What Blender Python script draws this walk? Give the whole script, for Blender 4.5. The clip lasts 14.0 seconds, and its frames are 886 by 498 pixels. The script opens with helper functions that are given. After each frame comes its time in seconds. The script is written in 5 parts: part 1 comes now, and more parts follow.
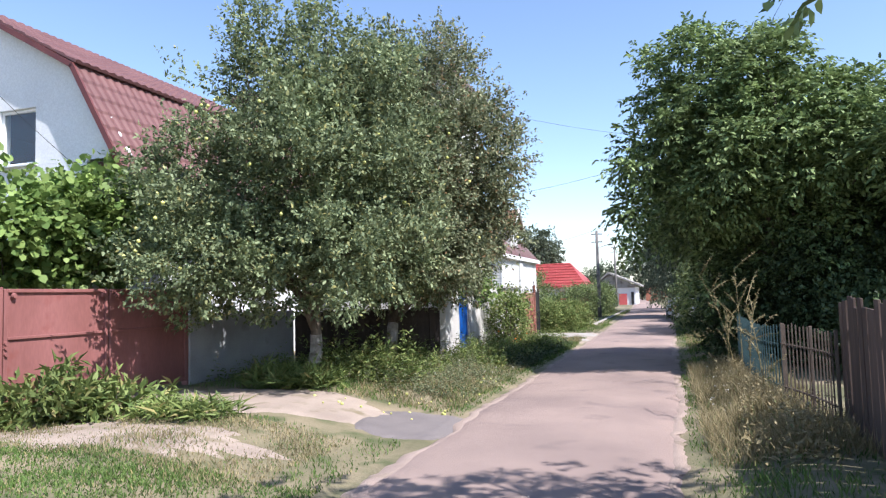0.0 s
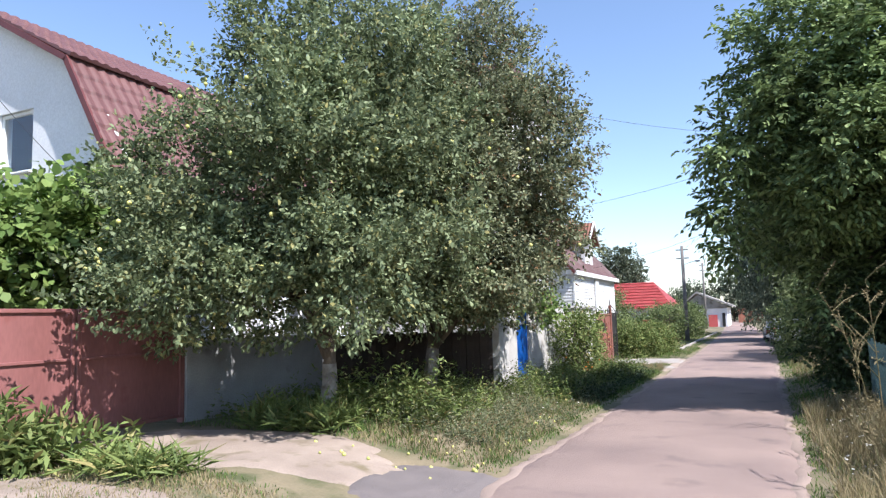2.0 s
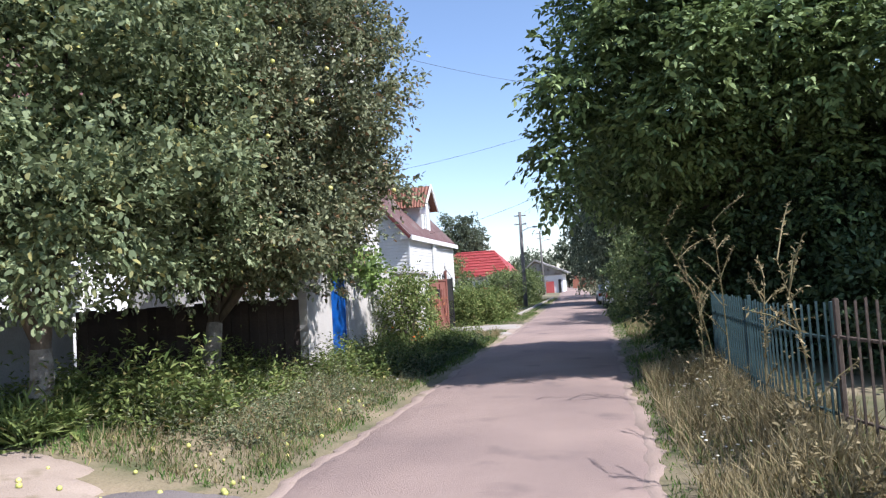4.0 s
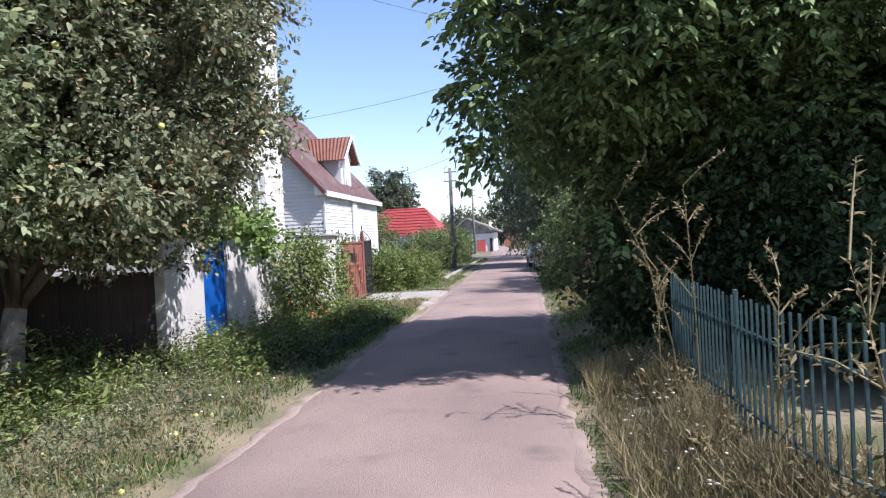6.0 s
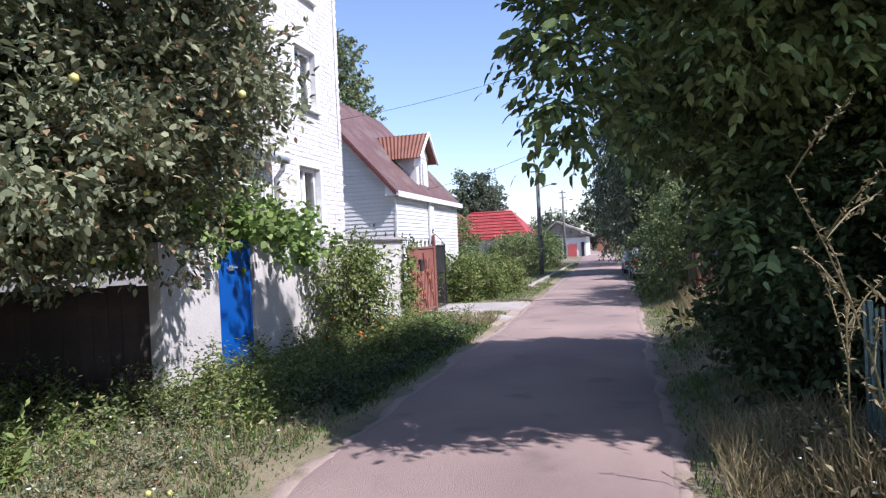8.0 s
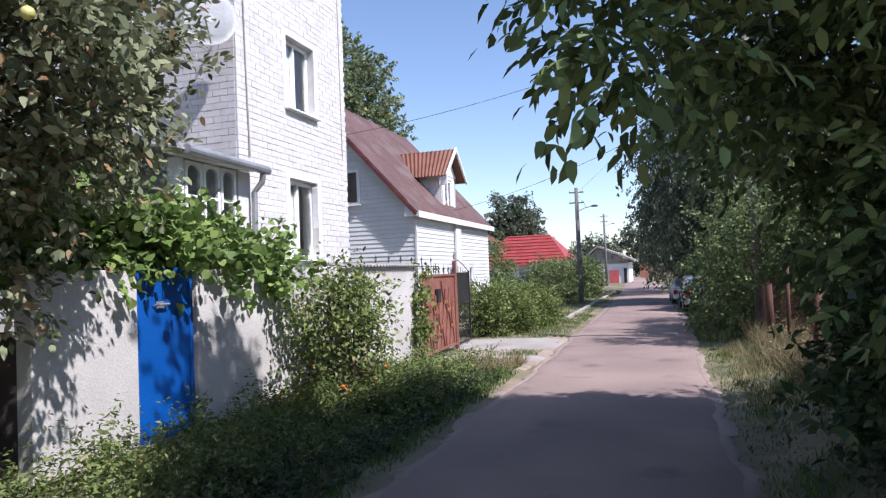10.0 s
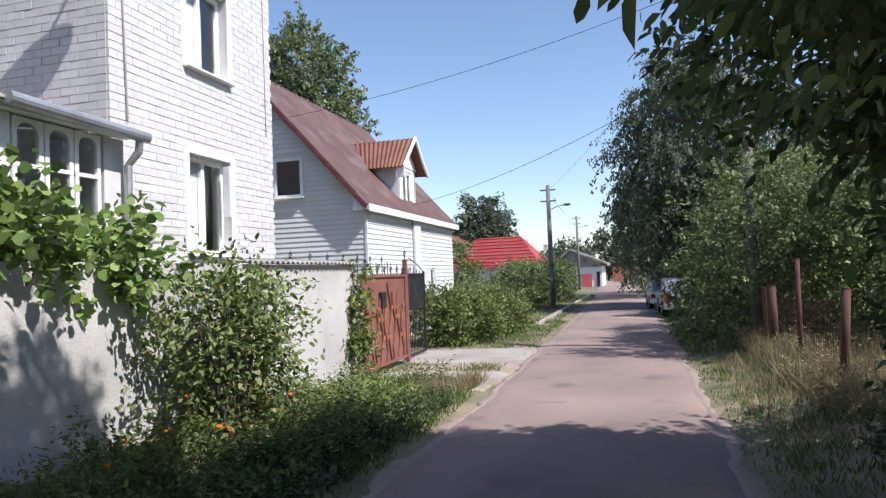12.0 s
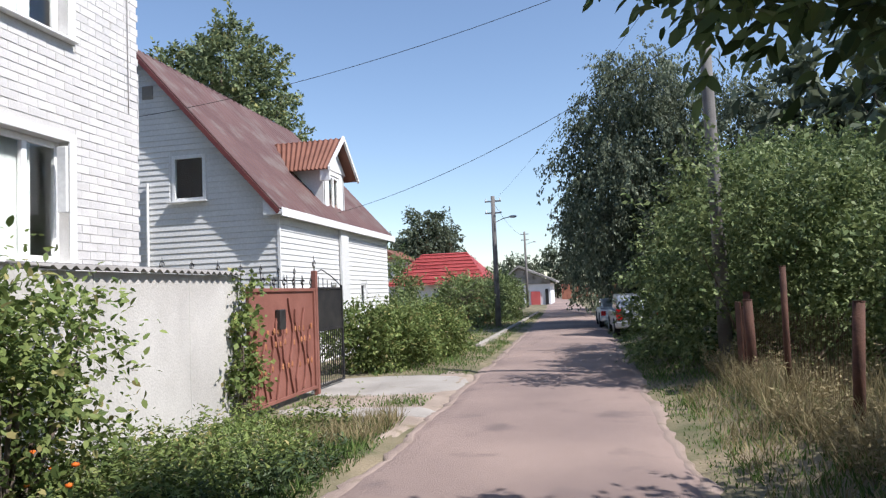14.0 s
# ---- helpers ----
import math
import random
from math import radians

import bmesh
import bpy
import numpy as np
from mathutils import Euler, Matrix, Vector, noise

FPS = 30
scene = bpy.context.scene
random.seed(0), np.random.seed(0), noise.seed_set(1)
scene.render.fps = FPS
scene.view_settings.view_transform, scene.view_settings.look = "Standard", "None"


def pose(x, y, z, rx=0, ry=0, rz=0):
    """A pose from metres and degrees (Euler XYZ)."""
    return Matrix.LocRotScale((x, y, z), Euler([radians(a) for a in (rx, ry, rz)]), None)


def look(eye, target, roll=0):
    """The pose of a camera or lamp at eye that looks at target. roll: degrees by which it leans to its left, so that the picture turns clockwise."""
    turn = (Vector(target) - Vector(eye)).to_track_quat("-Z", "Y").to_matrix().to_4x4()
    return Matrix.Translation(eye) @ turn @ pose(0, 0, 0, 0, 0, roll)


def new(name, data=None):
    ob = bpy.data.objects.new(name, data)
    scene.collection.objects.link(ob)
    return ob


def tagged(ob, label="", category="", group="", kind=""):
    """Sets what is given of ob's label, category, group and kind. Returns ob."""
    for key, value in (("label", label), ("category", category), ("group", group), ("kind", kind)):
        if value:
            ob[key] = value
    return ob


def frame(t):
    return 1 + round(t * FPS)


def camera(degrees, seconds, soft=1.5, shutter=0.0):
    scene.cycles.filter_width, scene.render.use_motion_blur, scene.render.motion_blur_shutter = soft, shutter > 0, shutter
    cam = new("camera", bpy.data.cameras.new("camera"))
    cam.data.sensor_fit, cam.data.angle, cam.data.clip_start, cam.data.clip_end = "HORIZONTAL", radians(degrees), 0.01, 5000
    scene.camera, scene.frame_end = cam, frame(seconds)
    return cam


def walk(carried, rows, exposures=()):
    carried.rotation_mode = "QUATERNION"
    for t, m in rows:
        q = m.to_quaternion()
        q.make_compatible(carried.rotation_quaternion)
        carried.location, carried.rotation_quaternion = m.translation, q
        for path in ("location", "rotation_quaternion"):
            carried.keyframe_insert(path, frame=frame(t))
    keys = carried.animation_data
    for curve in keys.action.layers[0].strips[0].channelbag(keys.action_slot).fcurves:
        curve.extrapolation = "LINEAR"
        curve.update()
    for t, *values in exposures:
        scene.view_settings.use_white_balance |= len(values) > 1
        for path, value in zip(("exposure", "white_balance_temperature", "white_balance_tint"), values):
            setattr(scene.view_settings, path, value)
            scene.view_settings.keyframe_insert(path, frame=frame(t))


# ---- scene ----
cam = camera(65.65, 14.0, 1.3)
PATH = [
    (0.0, 0.001, 0.000, 1.709, 93.832, 1.500, 18.332),
    (0.5, -0.036, 0.562, 1.709, 94.201, 1.386, 20.093),
    (1.0, -0.083, 1.138, 1.699, 94.842, 1.476, 21.752),
    (1.5, -0.122, 1.731, 1.685, 95.475, 1.533, 23.447),
    (2.0, -0.168, 2.311, 1.660, 95.874, 1.685, 25.045),
    (2.5, -0.205, 2.896, 1.624, 96.310, 1.916, 25.655),
    (3.0, -0.230, 3.473, 1.544, 96.047, 2.862, 23.116),
    (3.5, -0.256, 4.021, 1.496, 94.703, 3.462, 17.429),
    (4.0, -0.280, 4.575, 1.479, 93.115, 3.430, 12.542),
    (6.5, -0.243, 7.396, 1.694, 88.867, 2.728, 6.959),
    (7.0, -0.224, 7.964, 1.683, 88.984, 2.830, 9.103),
    (7.5, -0.251, 8.538, 1.676, 89.211, 2.702, 11.883),
    (8.0, -0.303, 9.115, 1.671, 89.821, 2.652, 14.561),
    (10.5, -0.546, 11.995, 1.726, 92.371, 2.236, 17.885),
    (11.0, -0.598, 12.556, 1.693, 92.581, 2.178, 17.131),
    (11.5, -0.676, 13.113, 1.658, 92.538, 2.266, 16.497),
    (12.0, -0.721, 13.656, 1.628, 92.285, 2.267, 15.652),
    (12.5, -0.757, 14.203, 1.600, 92.177, 2.373, 14.887),
    (13.0, -0.769, 14.743, 1.574, 92.294, 2.456, 13.048),
    (13.5, -0.769, 15.284, 1.558, 92.961, 2.494, 12.021),
    (14.0, -0.772, 15.815, 1.537, 93.657, 2.421, 11.551),
]
EXPOSURES = [(0.0, 1.02, 6150, 15), (2.5, 0.93, 6130, 15), (4.0, 0.83, 6080, 16), (6.5, 0.82, 5980, 20), (8.0, 0.74, 5950, 22), (10.5, 0.58, 6080, 18), (14.0, 0.52, 6320, 13)]
walk(cam, [(t, pose(x, y, z, rx, ry, rz)) for t, x, y, z, rx, ry, rz in PATH], EXPOSURES)

# ---- world and sun ----
SUN_EL, SUN_AZ = 50.0, -18.0          # degrees; azimuth from +x towards +y
sun_dir = Vector((math.cos(radians(SUN_EL)) * math.cos(radians(SUN_AZ)), math.cos(radians(SUN_EL)) * math.sin(radians(SUN_AZ)), math.sin(radians(SUN_EL))))
world = bpy.data.worlds.new("sky")
scene.world = world
world.use_nodes = True
wn = world.node_tree
sky = wn.nodes.new("ShaderNodeTexSky")
sky.sky_type, sky.sun_disc = "NISHITA", False
sky.sun_elevation, sky.sun_rotation = radians(SUN_EL), radians(90.0 - SUN_AZ)
sky.air_density, sky.dust_density, sky.ozone_density = 1.0, 0.35, 1.4
wn.links.new(sky.outputs[0], wn.nodes["Background"].inputs[0])
wn.nodes["Background"].inputs[1].default_value = 0.125
sun = new("sun", bpy.data.lights.new("sun", "SUN"))
sun.data.energy, sun.data.angle, sun.data.color = 4.8, radians(0.55), (1.0, 0.965, 0.91)
sun.matrix_world = look(sun_dir * 60, (0, 0, 0))


# ---- materials ----
def mat(name, c1, c2, scale=4.0, rough=0.8, bump=0.15, fine=40.0, metal=0.0, mix=0.5, stain=None, island=0.0, detail=6.0, stretch=(1, 1, 1), objrand=0.0, spec=0.4):
    m = bpy.data.materials.new(name)
    m.use_nodes = True
    nt = m.node_tree
    N, L = nt.nodes, nt.links
    b = N["Principled BSDF"]
    b.inputs["Roughness"].default_value, b.inputs["Metallic"].default_value = rough, metal
    b.inputs["Specular IOR Level"].default_value = spec
    tc = N.new("ShaderNodeTexCoord")
    mp = N.new("ShaderNodeMapping")
    mp.inputs["Scale"].default_value = stretch
    L.new(tc.outputs["Object"], mp.inputs[0])
    n1 = N.new("ShaderNodeTexNoise")
    n1.inputs["Scale"].default_value, n1.inputs["Detail"].default_value = scale, detail
    L.new(mp.outputs[0], n1.inputs["Vector"])
    ramp = N.new("ShaderNodeValToRGB")
    ramp.color_ramp.elements[0].position, ramp.color_ramp.elements[1].position = mix - 0.17, mix + 0.17
    ramp.color_ramp.elements[0].color, ramp.color_ramp.elements[1].color = (*c1, 1), (*c2, 1)
    L.new(n1.outputs["Fac"], ramp.inputs[0])
    col = ramp.outputs[0]
    n2 = N.new("ShaderNodeTexNoise")
    n2.inputs["Scale"].default_value, n2.inputs["Detail"].default_value = fine, 4.0
    L.new(mp.outputs[0], n2.inputs["Vector"])
    hv = N.new("ShaderNodeHueSaturation")
    mr = N.new("ShaderNodeMapRange")
    mr.inputs[3].default_value, mr.inputs[4].default_value = 0.8, 1.2
    L.new(n2.outputs["Fac"], mr.inputs[0])
    L.new(mr.outputs[0], hv.inputs["Value"])
    L.new(col, hv.inputs["Color"])
    col = hv.outputs[0]
    if stain:
        n3 = N.new("ShaderNodeTexNoise")
        n3.inputs["Scale"].default_value, n3.inputs["Detail"].default_value = stain[1], 8.0
        L.new(tc.outputs["Object"], n3.inputs["Vector"])
        r3 = N.new("ShaderNodeValToRGB")
        r3.color_ramp.elements[0].position, r3.color_ramp.elements[1].position = stain[2], stain[2] + 0.14
        L.new(n3.outputs["Fac"], r3.inputs[0])
        mx = N.new("ShaderNodeMixRGB")
        mx.inputs[2].default_value = (*stain[0], 1)
        L.new(r3.outputs[0], mx.inputs[0])
        L.new(col, mx.inputs[1])
        col = mx.outputs[0]
    if island or objrand:
        h2 = N.new("ShaderNodeHueSaturation")
        m2 = N.new("ShaderNodeMapRange")
        k = island or objrand
        m2.inputs[3].default_value, m2.inputs[4].default_value = 1 - k, 1 + k
        if island:
            g = N.new("ShaderNodeNewGeometry")
            L.new(g.outputs["Random Per Island"], m2.inputs[0])
        else:
            g = N.new("ShaderNodeObjectInfo")
            L.new(g.outputs["Random"], m2.inputs[0])
        L.new(m2.outputs[0], h2.inputs["Value"])
        L.new(col, h2.inputs["Color"])
        col = h2.outputs[0]
    L.new(col, b.inputs["Base Color"])
    if bump:
        bp = N.new("ShaderNodeBump")
        bp.inputs["Strength"].default_value, bp.inputs["Distance"].default_value = bump, 0.02
        L.new(n2.outputs["Fac"], bp.inputs["Height"])
        L.new(bp.outputs[0], b.inputs["Normal"])
    return m


def leaf_mat(name, dark, light, third=None, rough=0.55, trans=0.3):
    """Leaves: colour by island, thin and partly see-through to light."""
    m = bpy.data.materials.new(name)
    m.use_nodes = True
    nt = m.node_tree
    N, L = nt.nodes, nt.links
    b = N["Principled BSDF"]
    b.inputs["Roughness"].default_value = rough
    b.inputs["Specular IOR Level"].default_value = 0.22
    g = N.new("ShaderNodeNewGeometry")
    r = N.new("ShaderNodeValToRGB")
    r.color_ramp.elements[0].color, r.color_ramp.elements[1].color = (*dark, 1), (*light, 1)
    if third:
        r.color_ramp.elements[1].position = 0.9
        e = r.color_ramp.elements.new(0.97)
        e.color = (*third, 1)
    L.new(g.outputs["Random Per Island"], r.inputs[0])
    tc = N.new("ShaderNodeTexCoord")
    n = N.new("ShaderNodeTexNoise")
    n.inputs["Scale"].default_value = 0.9
    L.new(tc.outputs["Object"], n.inputs["Vector"])
    h = N.new("ShaderNodeHueSaturation")
    mr = N.new("ShaderNodeMapRange")
    mr.inputs[1].default_value, mr.inputs[2].default_value, mr.inputs[3].default_value, mr.inputs[4].default_value = 0.3, 0.7, 0.75, 1.3
    L.new(n.outputs["Fac"], mr.inputs[0])
    L.new(mr.outputs[0], h.inputs["Value"])
    L.new(r.outputs[0], h.inputs["Color"])
    L.new(h.outputs[0], b.inputs["Base Color"])
    t = N.new("ShaderNodeBsdfTranslucent")
    L.new(h.outputs[0], t.inputs[0])
    mx = N.new("ShaderNodeMixShader")
    mx.inputs[0].default_value = trans
    L.new(b.outputs[0], mx.inputs[1])
    L.new(t.outputs[0], mx.inputs[2])
    L.new(mx.outputs[0], N["Material Output"].inputs[0])
    return m


M = {}
M["asphalt"] = mat("asphalt", (0.22, 0.163, 0.146), (0.325, 0.24, 0.205), 0.42, 0.92, 0.6, 130, stain=((0.175, 0.132, 0.122), 1.3, 0.6))
M["patch"] = mat("patch_asphalt", (0.15, 0.13, 0.125), (0.21, 0.18, 0.17), 1.2, 0.92, 0.5, 120)
M["sand"] = mat("sand", (0.26, 0.205, 0.165), (0.36, 0.29, 0.235), 1.4, 0.95, 0.6, 60, stain=((0.19, 0.155, 0.095), 2.6, 0.54))
M["shoulder"] = mat("dusty_shoulder", (0.25, 0.19, 0.16), (0.325, 0.25, 0.21), 1.4, 0.95, 0.6, 60, stain=((0.2, 0.16, 0.11), 3.0, 0.56))
M["concrete"] = mat("concrete_drive", (0.28, 0.255, 0.225), (0.38, 0.35, 0.315), 1.1, 0.92, 0.4, 70, stain=((0.22, 0.19, 0.14), 1.8, 0.6))
M["ground"] = mat("ground", (0.1, 0.1, 0.05), (0.27, 0.215, 0.14), 0.7, 0.95, 0.8, 30, stain=((0.085, 0.095, 0.04), 1.9, 0.55))
M["whitewash"] = mat("whitewash", (0.43, 0.41, 0.385), (0.54, 0.52, 0.49), 1.3, 0.9, 0.3, 45, stain=((0.36, 0.33, 0.29), 1.6, 0.66))
M["gray_wall"] = mat("gray_plaster", (0.25, 0.25, 0.255), (0.36, 0.36, 0.365), 1.2, 0.92, 0.35, 40, stain=((0.2, 0.19, 0.18), 2.0, 0.62))
M["red_gate"] = mat("red_gate_paint", (0.2, 0.078, 0.07), (0.255, 0.105, 0.097), 1.6, 0.6, 0.08, 30, stain=((0.19, 0.055, 0.045), 2.4, 0.62), stretch=(1, 1, 0.3))
M["rust_gate"] = mat("brown_gate_paint", (0.19, 0.075, 0.056), (0.25, 0.105, 0.08), 2.5, 0.55, 0.1, 40)
M["blue"] = mat("blue_paint", (0.0, 0.065, 0.29), (0.003, 0.085, 0.35), 1.5, 0.5, 0.05, 30)
# Brown boards, with the tree shade on them mixed into the colour.
M["dark_fence"] = mat("shade_darkened_boards", (0.028, 0.02, 0.017), (0.055, 0.04, 0.033), 3, 0.85, 0.3, 30, objrand=0.25)
M["brick"] = mat("white_brick", (0.56, 0.545, 0.53), (0.64, 0.62, 0.605), 3.0, 0.85, 0.3, 60, objrand=0.07)
M["brick_joined"] = mat("white_brick_rest", (0.56, 0.545, 0.53), (0.64, 0.62, 0.605), 3.0, 0.85, 0.3, 60, island=0.07)
M["mortar"] = mat("mortar", (0.53, 0.515, 0.495), (0.61, 0.595, 0.575), 6, 0.95, 0.3, 60)
M["siding"] = mat("white_siding", (0.62, 0.62, 0.61), (0.69, 0.69, 0.68), 1.0, 0.5, 0.03, 20, objrand=0.03)
M["white"] = mat("white_paint", (0.72, 0.72, 0.71), (0.8, 0.8, 0.79), 2.0, 0.45, 0.03, 20)
M["house_white"] = mat("white_render", (0.66, 0.67, 0.69), (0.74, 0.75, 0.77), 0.8, 0.85, 0.15, 30)
M["roof_red"] = mat("maroon_tile", (0.115, 0.052, 0.048), (0.15, 0.07, 0.064), 1.2, 0.5, 0.05, 20, island=0.08)
M["roof_brown"] = mat("brown_roof_sheet", (0.098, 0.052, 0.047), (0.132, 0.074, 0.066), 0.9, 0.6, 0.1, 25, stain=((0.15, 0.112, 0.1), 1.4, 0.52))
M["roof_orange"] = mat("orange_corrugated", (0.155, 0.06, 0.036), (0.21, 0.088, 0.055), 1.8, 0.55, 0.08, 25)
M["roof_bright"] = mat("bright_red_tile", (0.46, 0.085, 0.085), (0.53, 0.115, 0.11), 1.0, 0.5, 0.05, 20)
M["slate"] = mat("grey_slate", (0.22, 0.21, 0.2), (0.34, 0.32, 0.3), 1.4, 0.9, 0.25, 35, stain=((0.13, 0.12, 0.1), 1.5, 0.58))
M["trim_red"] = mat("dark_red_trim", (0.11, 0.032, 0.032), (0.15, 0.045, 0.04), 2, 0.5, 0.03, 20)
M["metal"] = mat("black_iron", (0.02, 0.02, 0.022), (0.045, 0.042, 0.04), 5, 0.55, 0.05, 40, metal=0.3)
M["zinc"] = mat("zinc", (0.32, 0.33, 0.34), (0.45, 0.46, 0.47), 3, 0.45, 0.05, 30, metal=0.6)
M["rust"] = mat("rust", (0.06, 0.028, 0.02), (0.11, 0.05, 0.033), 6, 0.85, 0.3, 50)
M["teal"] = mat("teal_fence_paint", (0.022, 0.052, 0.056), (0.04, 0.082, 0.085), 5, 0.6, 0.15, 40, stain=((0.11, 0.075, 0.05), 6.0, 0.62))
M["brown_bars"] = mat("weathered_brown_bars", (0.07, 0.05, 0.04), (0.12, 0.09, 0.07), 5, 0.8, 0.2, 40)
M["planks"] = mat("old_planks", (0.075, 0.05, 0.04), (0.13, 0.09, 0.075), 2.5, 0.9, 0.4, 30, objrand=0.25, stretch=(1, 1, 0.15))
M["bark"] = mat("bark", (0.075, 0.058, 0.045), (0.17, 0.135, 0.105), 6, 0.95, 0.9, 30, stretch=(1, 1, 0.35))
M["limed"] = mat("limewashed_bark", (0.2, 0.175, 0.15), (0.36, 0.33, 0.29), 7, 0.95, 0.9, 30, stain=((0.11, 0.09, 0.07), 5.0, 0.5))
# Concrete grey darkened to hold the shade on the pole among the shrubs.
M["pole"] = mat("shade_toned_pole", (0.13, 0.12, 0.115), (0.2, 0.19, 0.18), 3, 0.9, 0.2, 40)
M["wire"] = mat("wire", (0.015, 0.015, 0.016), (0.03, 0.03, 0.03), 3, 0.6, 0.0, 20)
M["curtain"] = mat("curtain", (0.4, 0.42, 0.4), (0.55, 0.56, 0.54), 3, 0.9, 0.1, 20, stretch=(6, 6, 0.3))
M["dark"] = mat("near_black", (0.018, 0.018, 0.02), (0.04, 0.04, 0.042), 2, 0.9, 0.0, 20)
M["stem"] = mat("stem", (0.12, 0.11, 0.045), (0.22, 0.17, 0.085), 5, 0.8, 0.2, 40)
M["apple"] = mat("apple_skin", (0.42, 0.46, 0.11), (0.6, 0.55, 0.2), 8, 0.4, 0.02, 20, island=0.2)
M["flower_white"] = mat("white_petals", (0.72, 0.7, 0.6), (0.8, 0.78, 0.7), 8, 0.7, 0.0, 20)
M["flower_orange"] = mat("orange_petals", (0.6, 0.1, 0.01), (0.7, 0.2, 0.02), 8, 0.7, 0.0, 20)
M["car_silver"] = mat("silver_paint", (0.4, 0.41, 0.43), (0.47, 0.48, 0.5), 1, 0.3, 0.0, 20, metal=0.55)
M["car_white"] = mat("pale_paint", (0.55, 0.56, 0.58), (0.62, 0.63, 0.65), 1, 0.3, 0.0, 20, metal=0.2)
M["tyre"] = mat("rubber", (0.015, 0.015, 0.015), (0.03, 0.03, 0.03), 6, 0.85, 0.1, 60)
M["redlamp"] = mat("red_lens", (0.35, 0.01, 0.012), (0.45, 0.02, 0.02), 6, 0.2, 0.0, 20)
M["brick_red"] = mat("red_brick_far", (0.3, 0.12, 0.08), (0.4, 0.17, 0.11), 3, 0.9, 0.2, 30)
M["pallet"] = mat("orange_wood", (0.28, 0.11, 0.05), (0.4, 0.17, 0.08), 3, 0.8, 0.2, 30, objrand=0.2)
gl = bpy.data.materials.new("window_glass")
gl.use_nodes = True
gb = gl.node_tree.nodes["Principled BSDF"]
gb.inputs["Base Color"].default_value = (0.86, 0.9, 0.9, 1)
gb.inputs["Roughness"].default_value = 0.02
gb.inputs["Transmission Weight"].default_value = 1.0
gb.inputs["Specular IOR Level"].default_value = 0.6
M["glass"] = gl
M["leaf_apple"] = leaf_mat("apple_leaves", (0.07, 0.1, 0.048), (0.285, 0.34, 0.18), (0.32, 0.3, 0.12), 0.58, 0.32)
M["leaf_apple_dry"] = leaf_mat("drying_leaves", (0.074, 0.095, 0.05), (0.3, 0.325, 0.19), (0.3, 0.19, 0.1), 0.58, 0.32)
M["leaf_walnut"] = leaf_mat("walnut_leaves", (0.06, 0.095, 0.034), (0.265, 0.35, 0.138), None, 0.55, 0.27)
M["leaf_vine"] = leaf_mat("vine_leaves", (0.1, 0.17, 0.045), (0.27, 0.36, 0.11), None, 0.5, 0.3)
M["leaf_bush"] = leaf_mat("bush_leaves", (0.07, 0.11, 0.04), (0.25, 0.3, 0.13), None)
M["leaf_birch"] = leaf_mat("birch_leaves", (0.06, 0.08, 0.05), (0.19, 0.22, 0.145), None)
# Leaf green darkened: the shade around the walnut is put into the colour.
M["leaf_shaded"] = leaf_mat("shade_toned_leaves", (0.034, 0.058, 0.024), (0.095, 0.135, 0.06), None, 0.45, 0.2)
M["grass_green"] = leaf_mat("green_grass", (0.06, 0.11, 0.028), (0.145, 0.22, 0.06), (0.33, 0.28, 0.13), 0.7)
M["grass_dry"] = leaf_mat("dry_grass", (0.2, 0.165, 0.085), (0.36, 0.3, 0.175), (0.15, 0.175, 0.07), 0.8)
M["weed"] = leaf_mat("weed_leaves", (0.085, 0.13, 0.038), (0.225, 0.275, 0.088), (0.33, 0.29, 0.12), 0.6)


# ---- builders ----
def mesh_of(name, bm, material, smooth=False):
    me = bpy.data.meshes.new(name)
    bm.to_mesh(me)
    bm.free()
    if smooth:
        me.polygons.foreach_set("use_smooth", [True] * len(me.polygons))
    for k in (material if isinstance(material, (list, tuple)) else [material]):
        me.materials.append(k)
    return me


def part(name, bm, material, parent=None, label="", smooth=False):
    ob = new(name, mesh_of(name, bm, material, smooth))
    if parent:
        ob.parent = parent
    if label:
        tagged(ob, label)
    return ob


def holder(name, label, category, at=(0, 0, 0), rz=0.0, group="", kind=""):
    ob = new(name)
    ob.matrix_world = pose(*at, 0, 0, rz)
    return tagged(ob, label, category, group, kind)


def add_box(bm, lo, hi, bevel=0.0):
    r = bmesh.ops.create_cube(bm, size=1.0)
    lo, hi = Vector(lo), Vector(hi)
    for v in r["verts"]:
        v.co = Vector((lo[k] + (v.co[k] + 0.5) * (hi[k] - lo[k]) for k in range(3)))
    if bevel:
        es = list({e for v in r["verts"] for e in v.link_edges})
        bmesh.ops.bevel(bm, geom=es, offset=bevel, segments=1, affect="EDGES", profile=0.5)
    return bm


def box(lo, hi, bevel=0.0):
    return add_box(bmesh.new(), lo, hi, bevel)


def boxes(*pairs, bevel=0.0):
    bm = bmesh.new()
    for lo, hi in pairs:
        add_box(bm, lo, hi, bevel)
    return bm


def prism(points, axis, a, b):
    """A closed prism: 2D points on the two other axes, pulled along axis from a to b."""
    bm = bmesh.new()
    def at(p, c):
        return {"x": (c, p[0], p[1]), "y": (p[0], c, p[1]), "z": (p[0], p[1], c)}[axis]
    va, vb = [bm.verts.new(at(p, a)) for p in points], [bm.verts.new(at(p, b)) for p in points]
    n = len(points)
    bm.faces.new(va)
    bm.faces.new(vb[::-1])
    for k in range(n):
        bm.faces.new((va[k], vb[k], vb[(k + 1) % n], va[(k + 1) % n]))
    bmesh.ops.recalc_face_normals(bm, faces=bm.faces)
    return bm


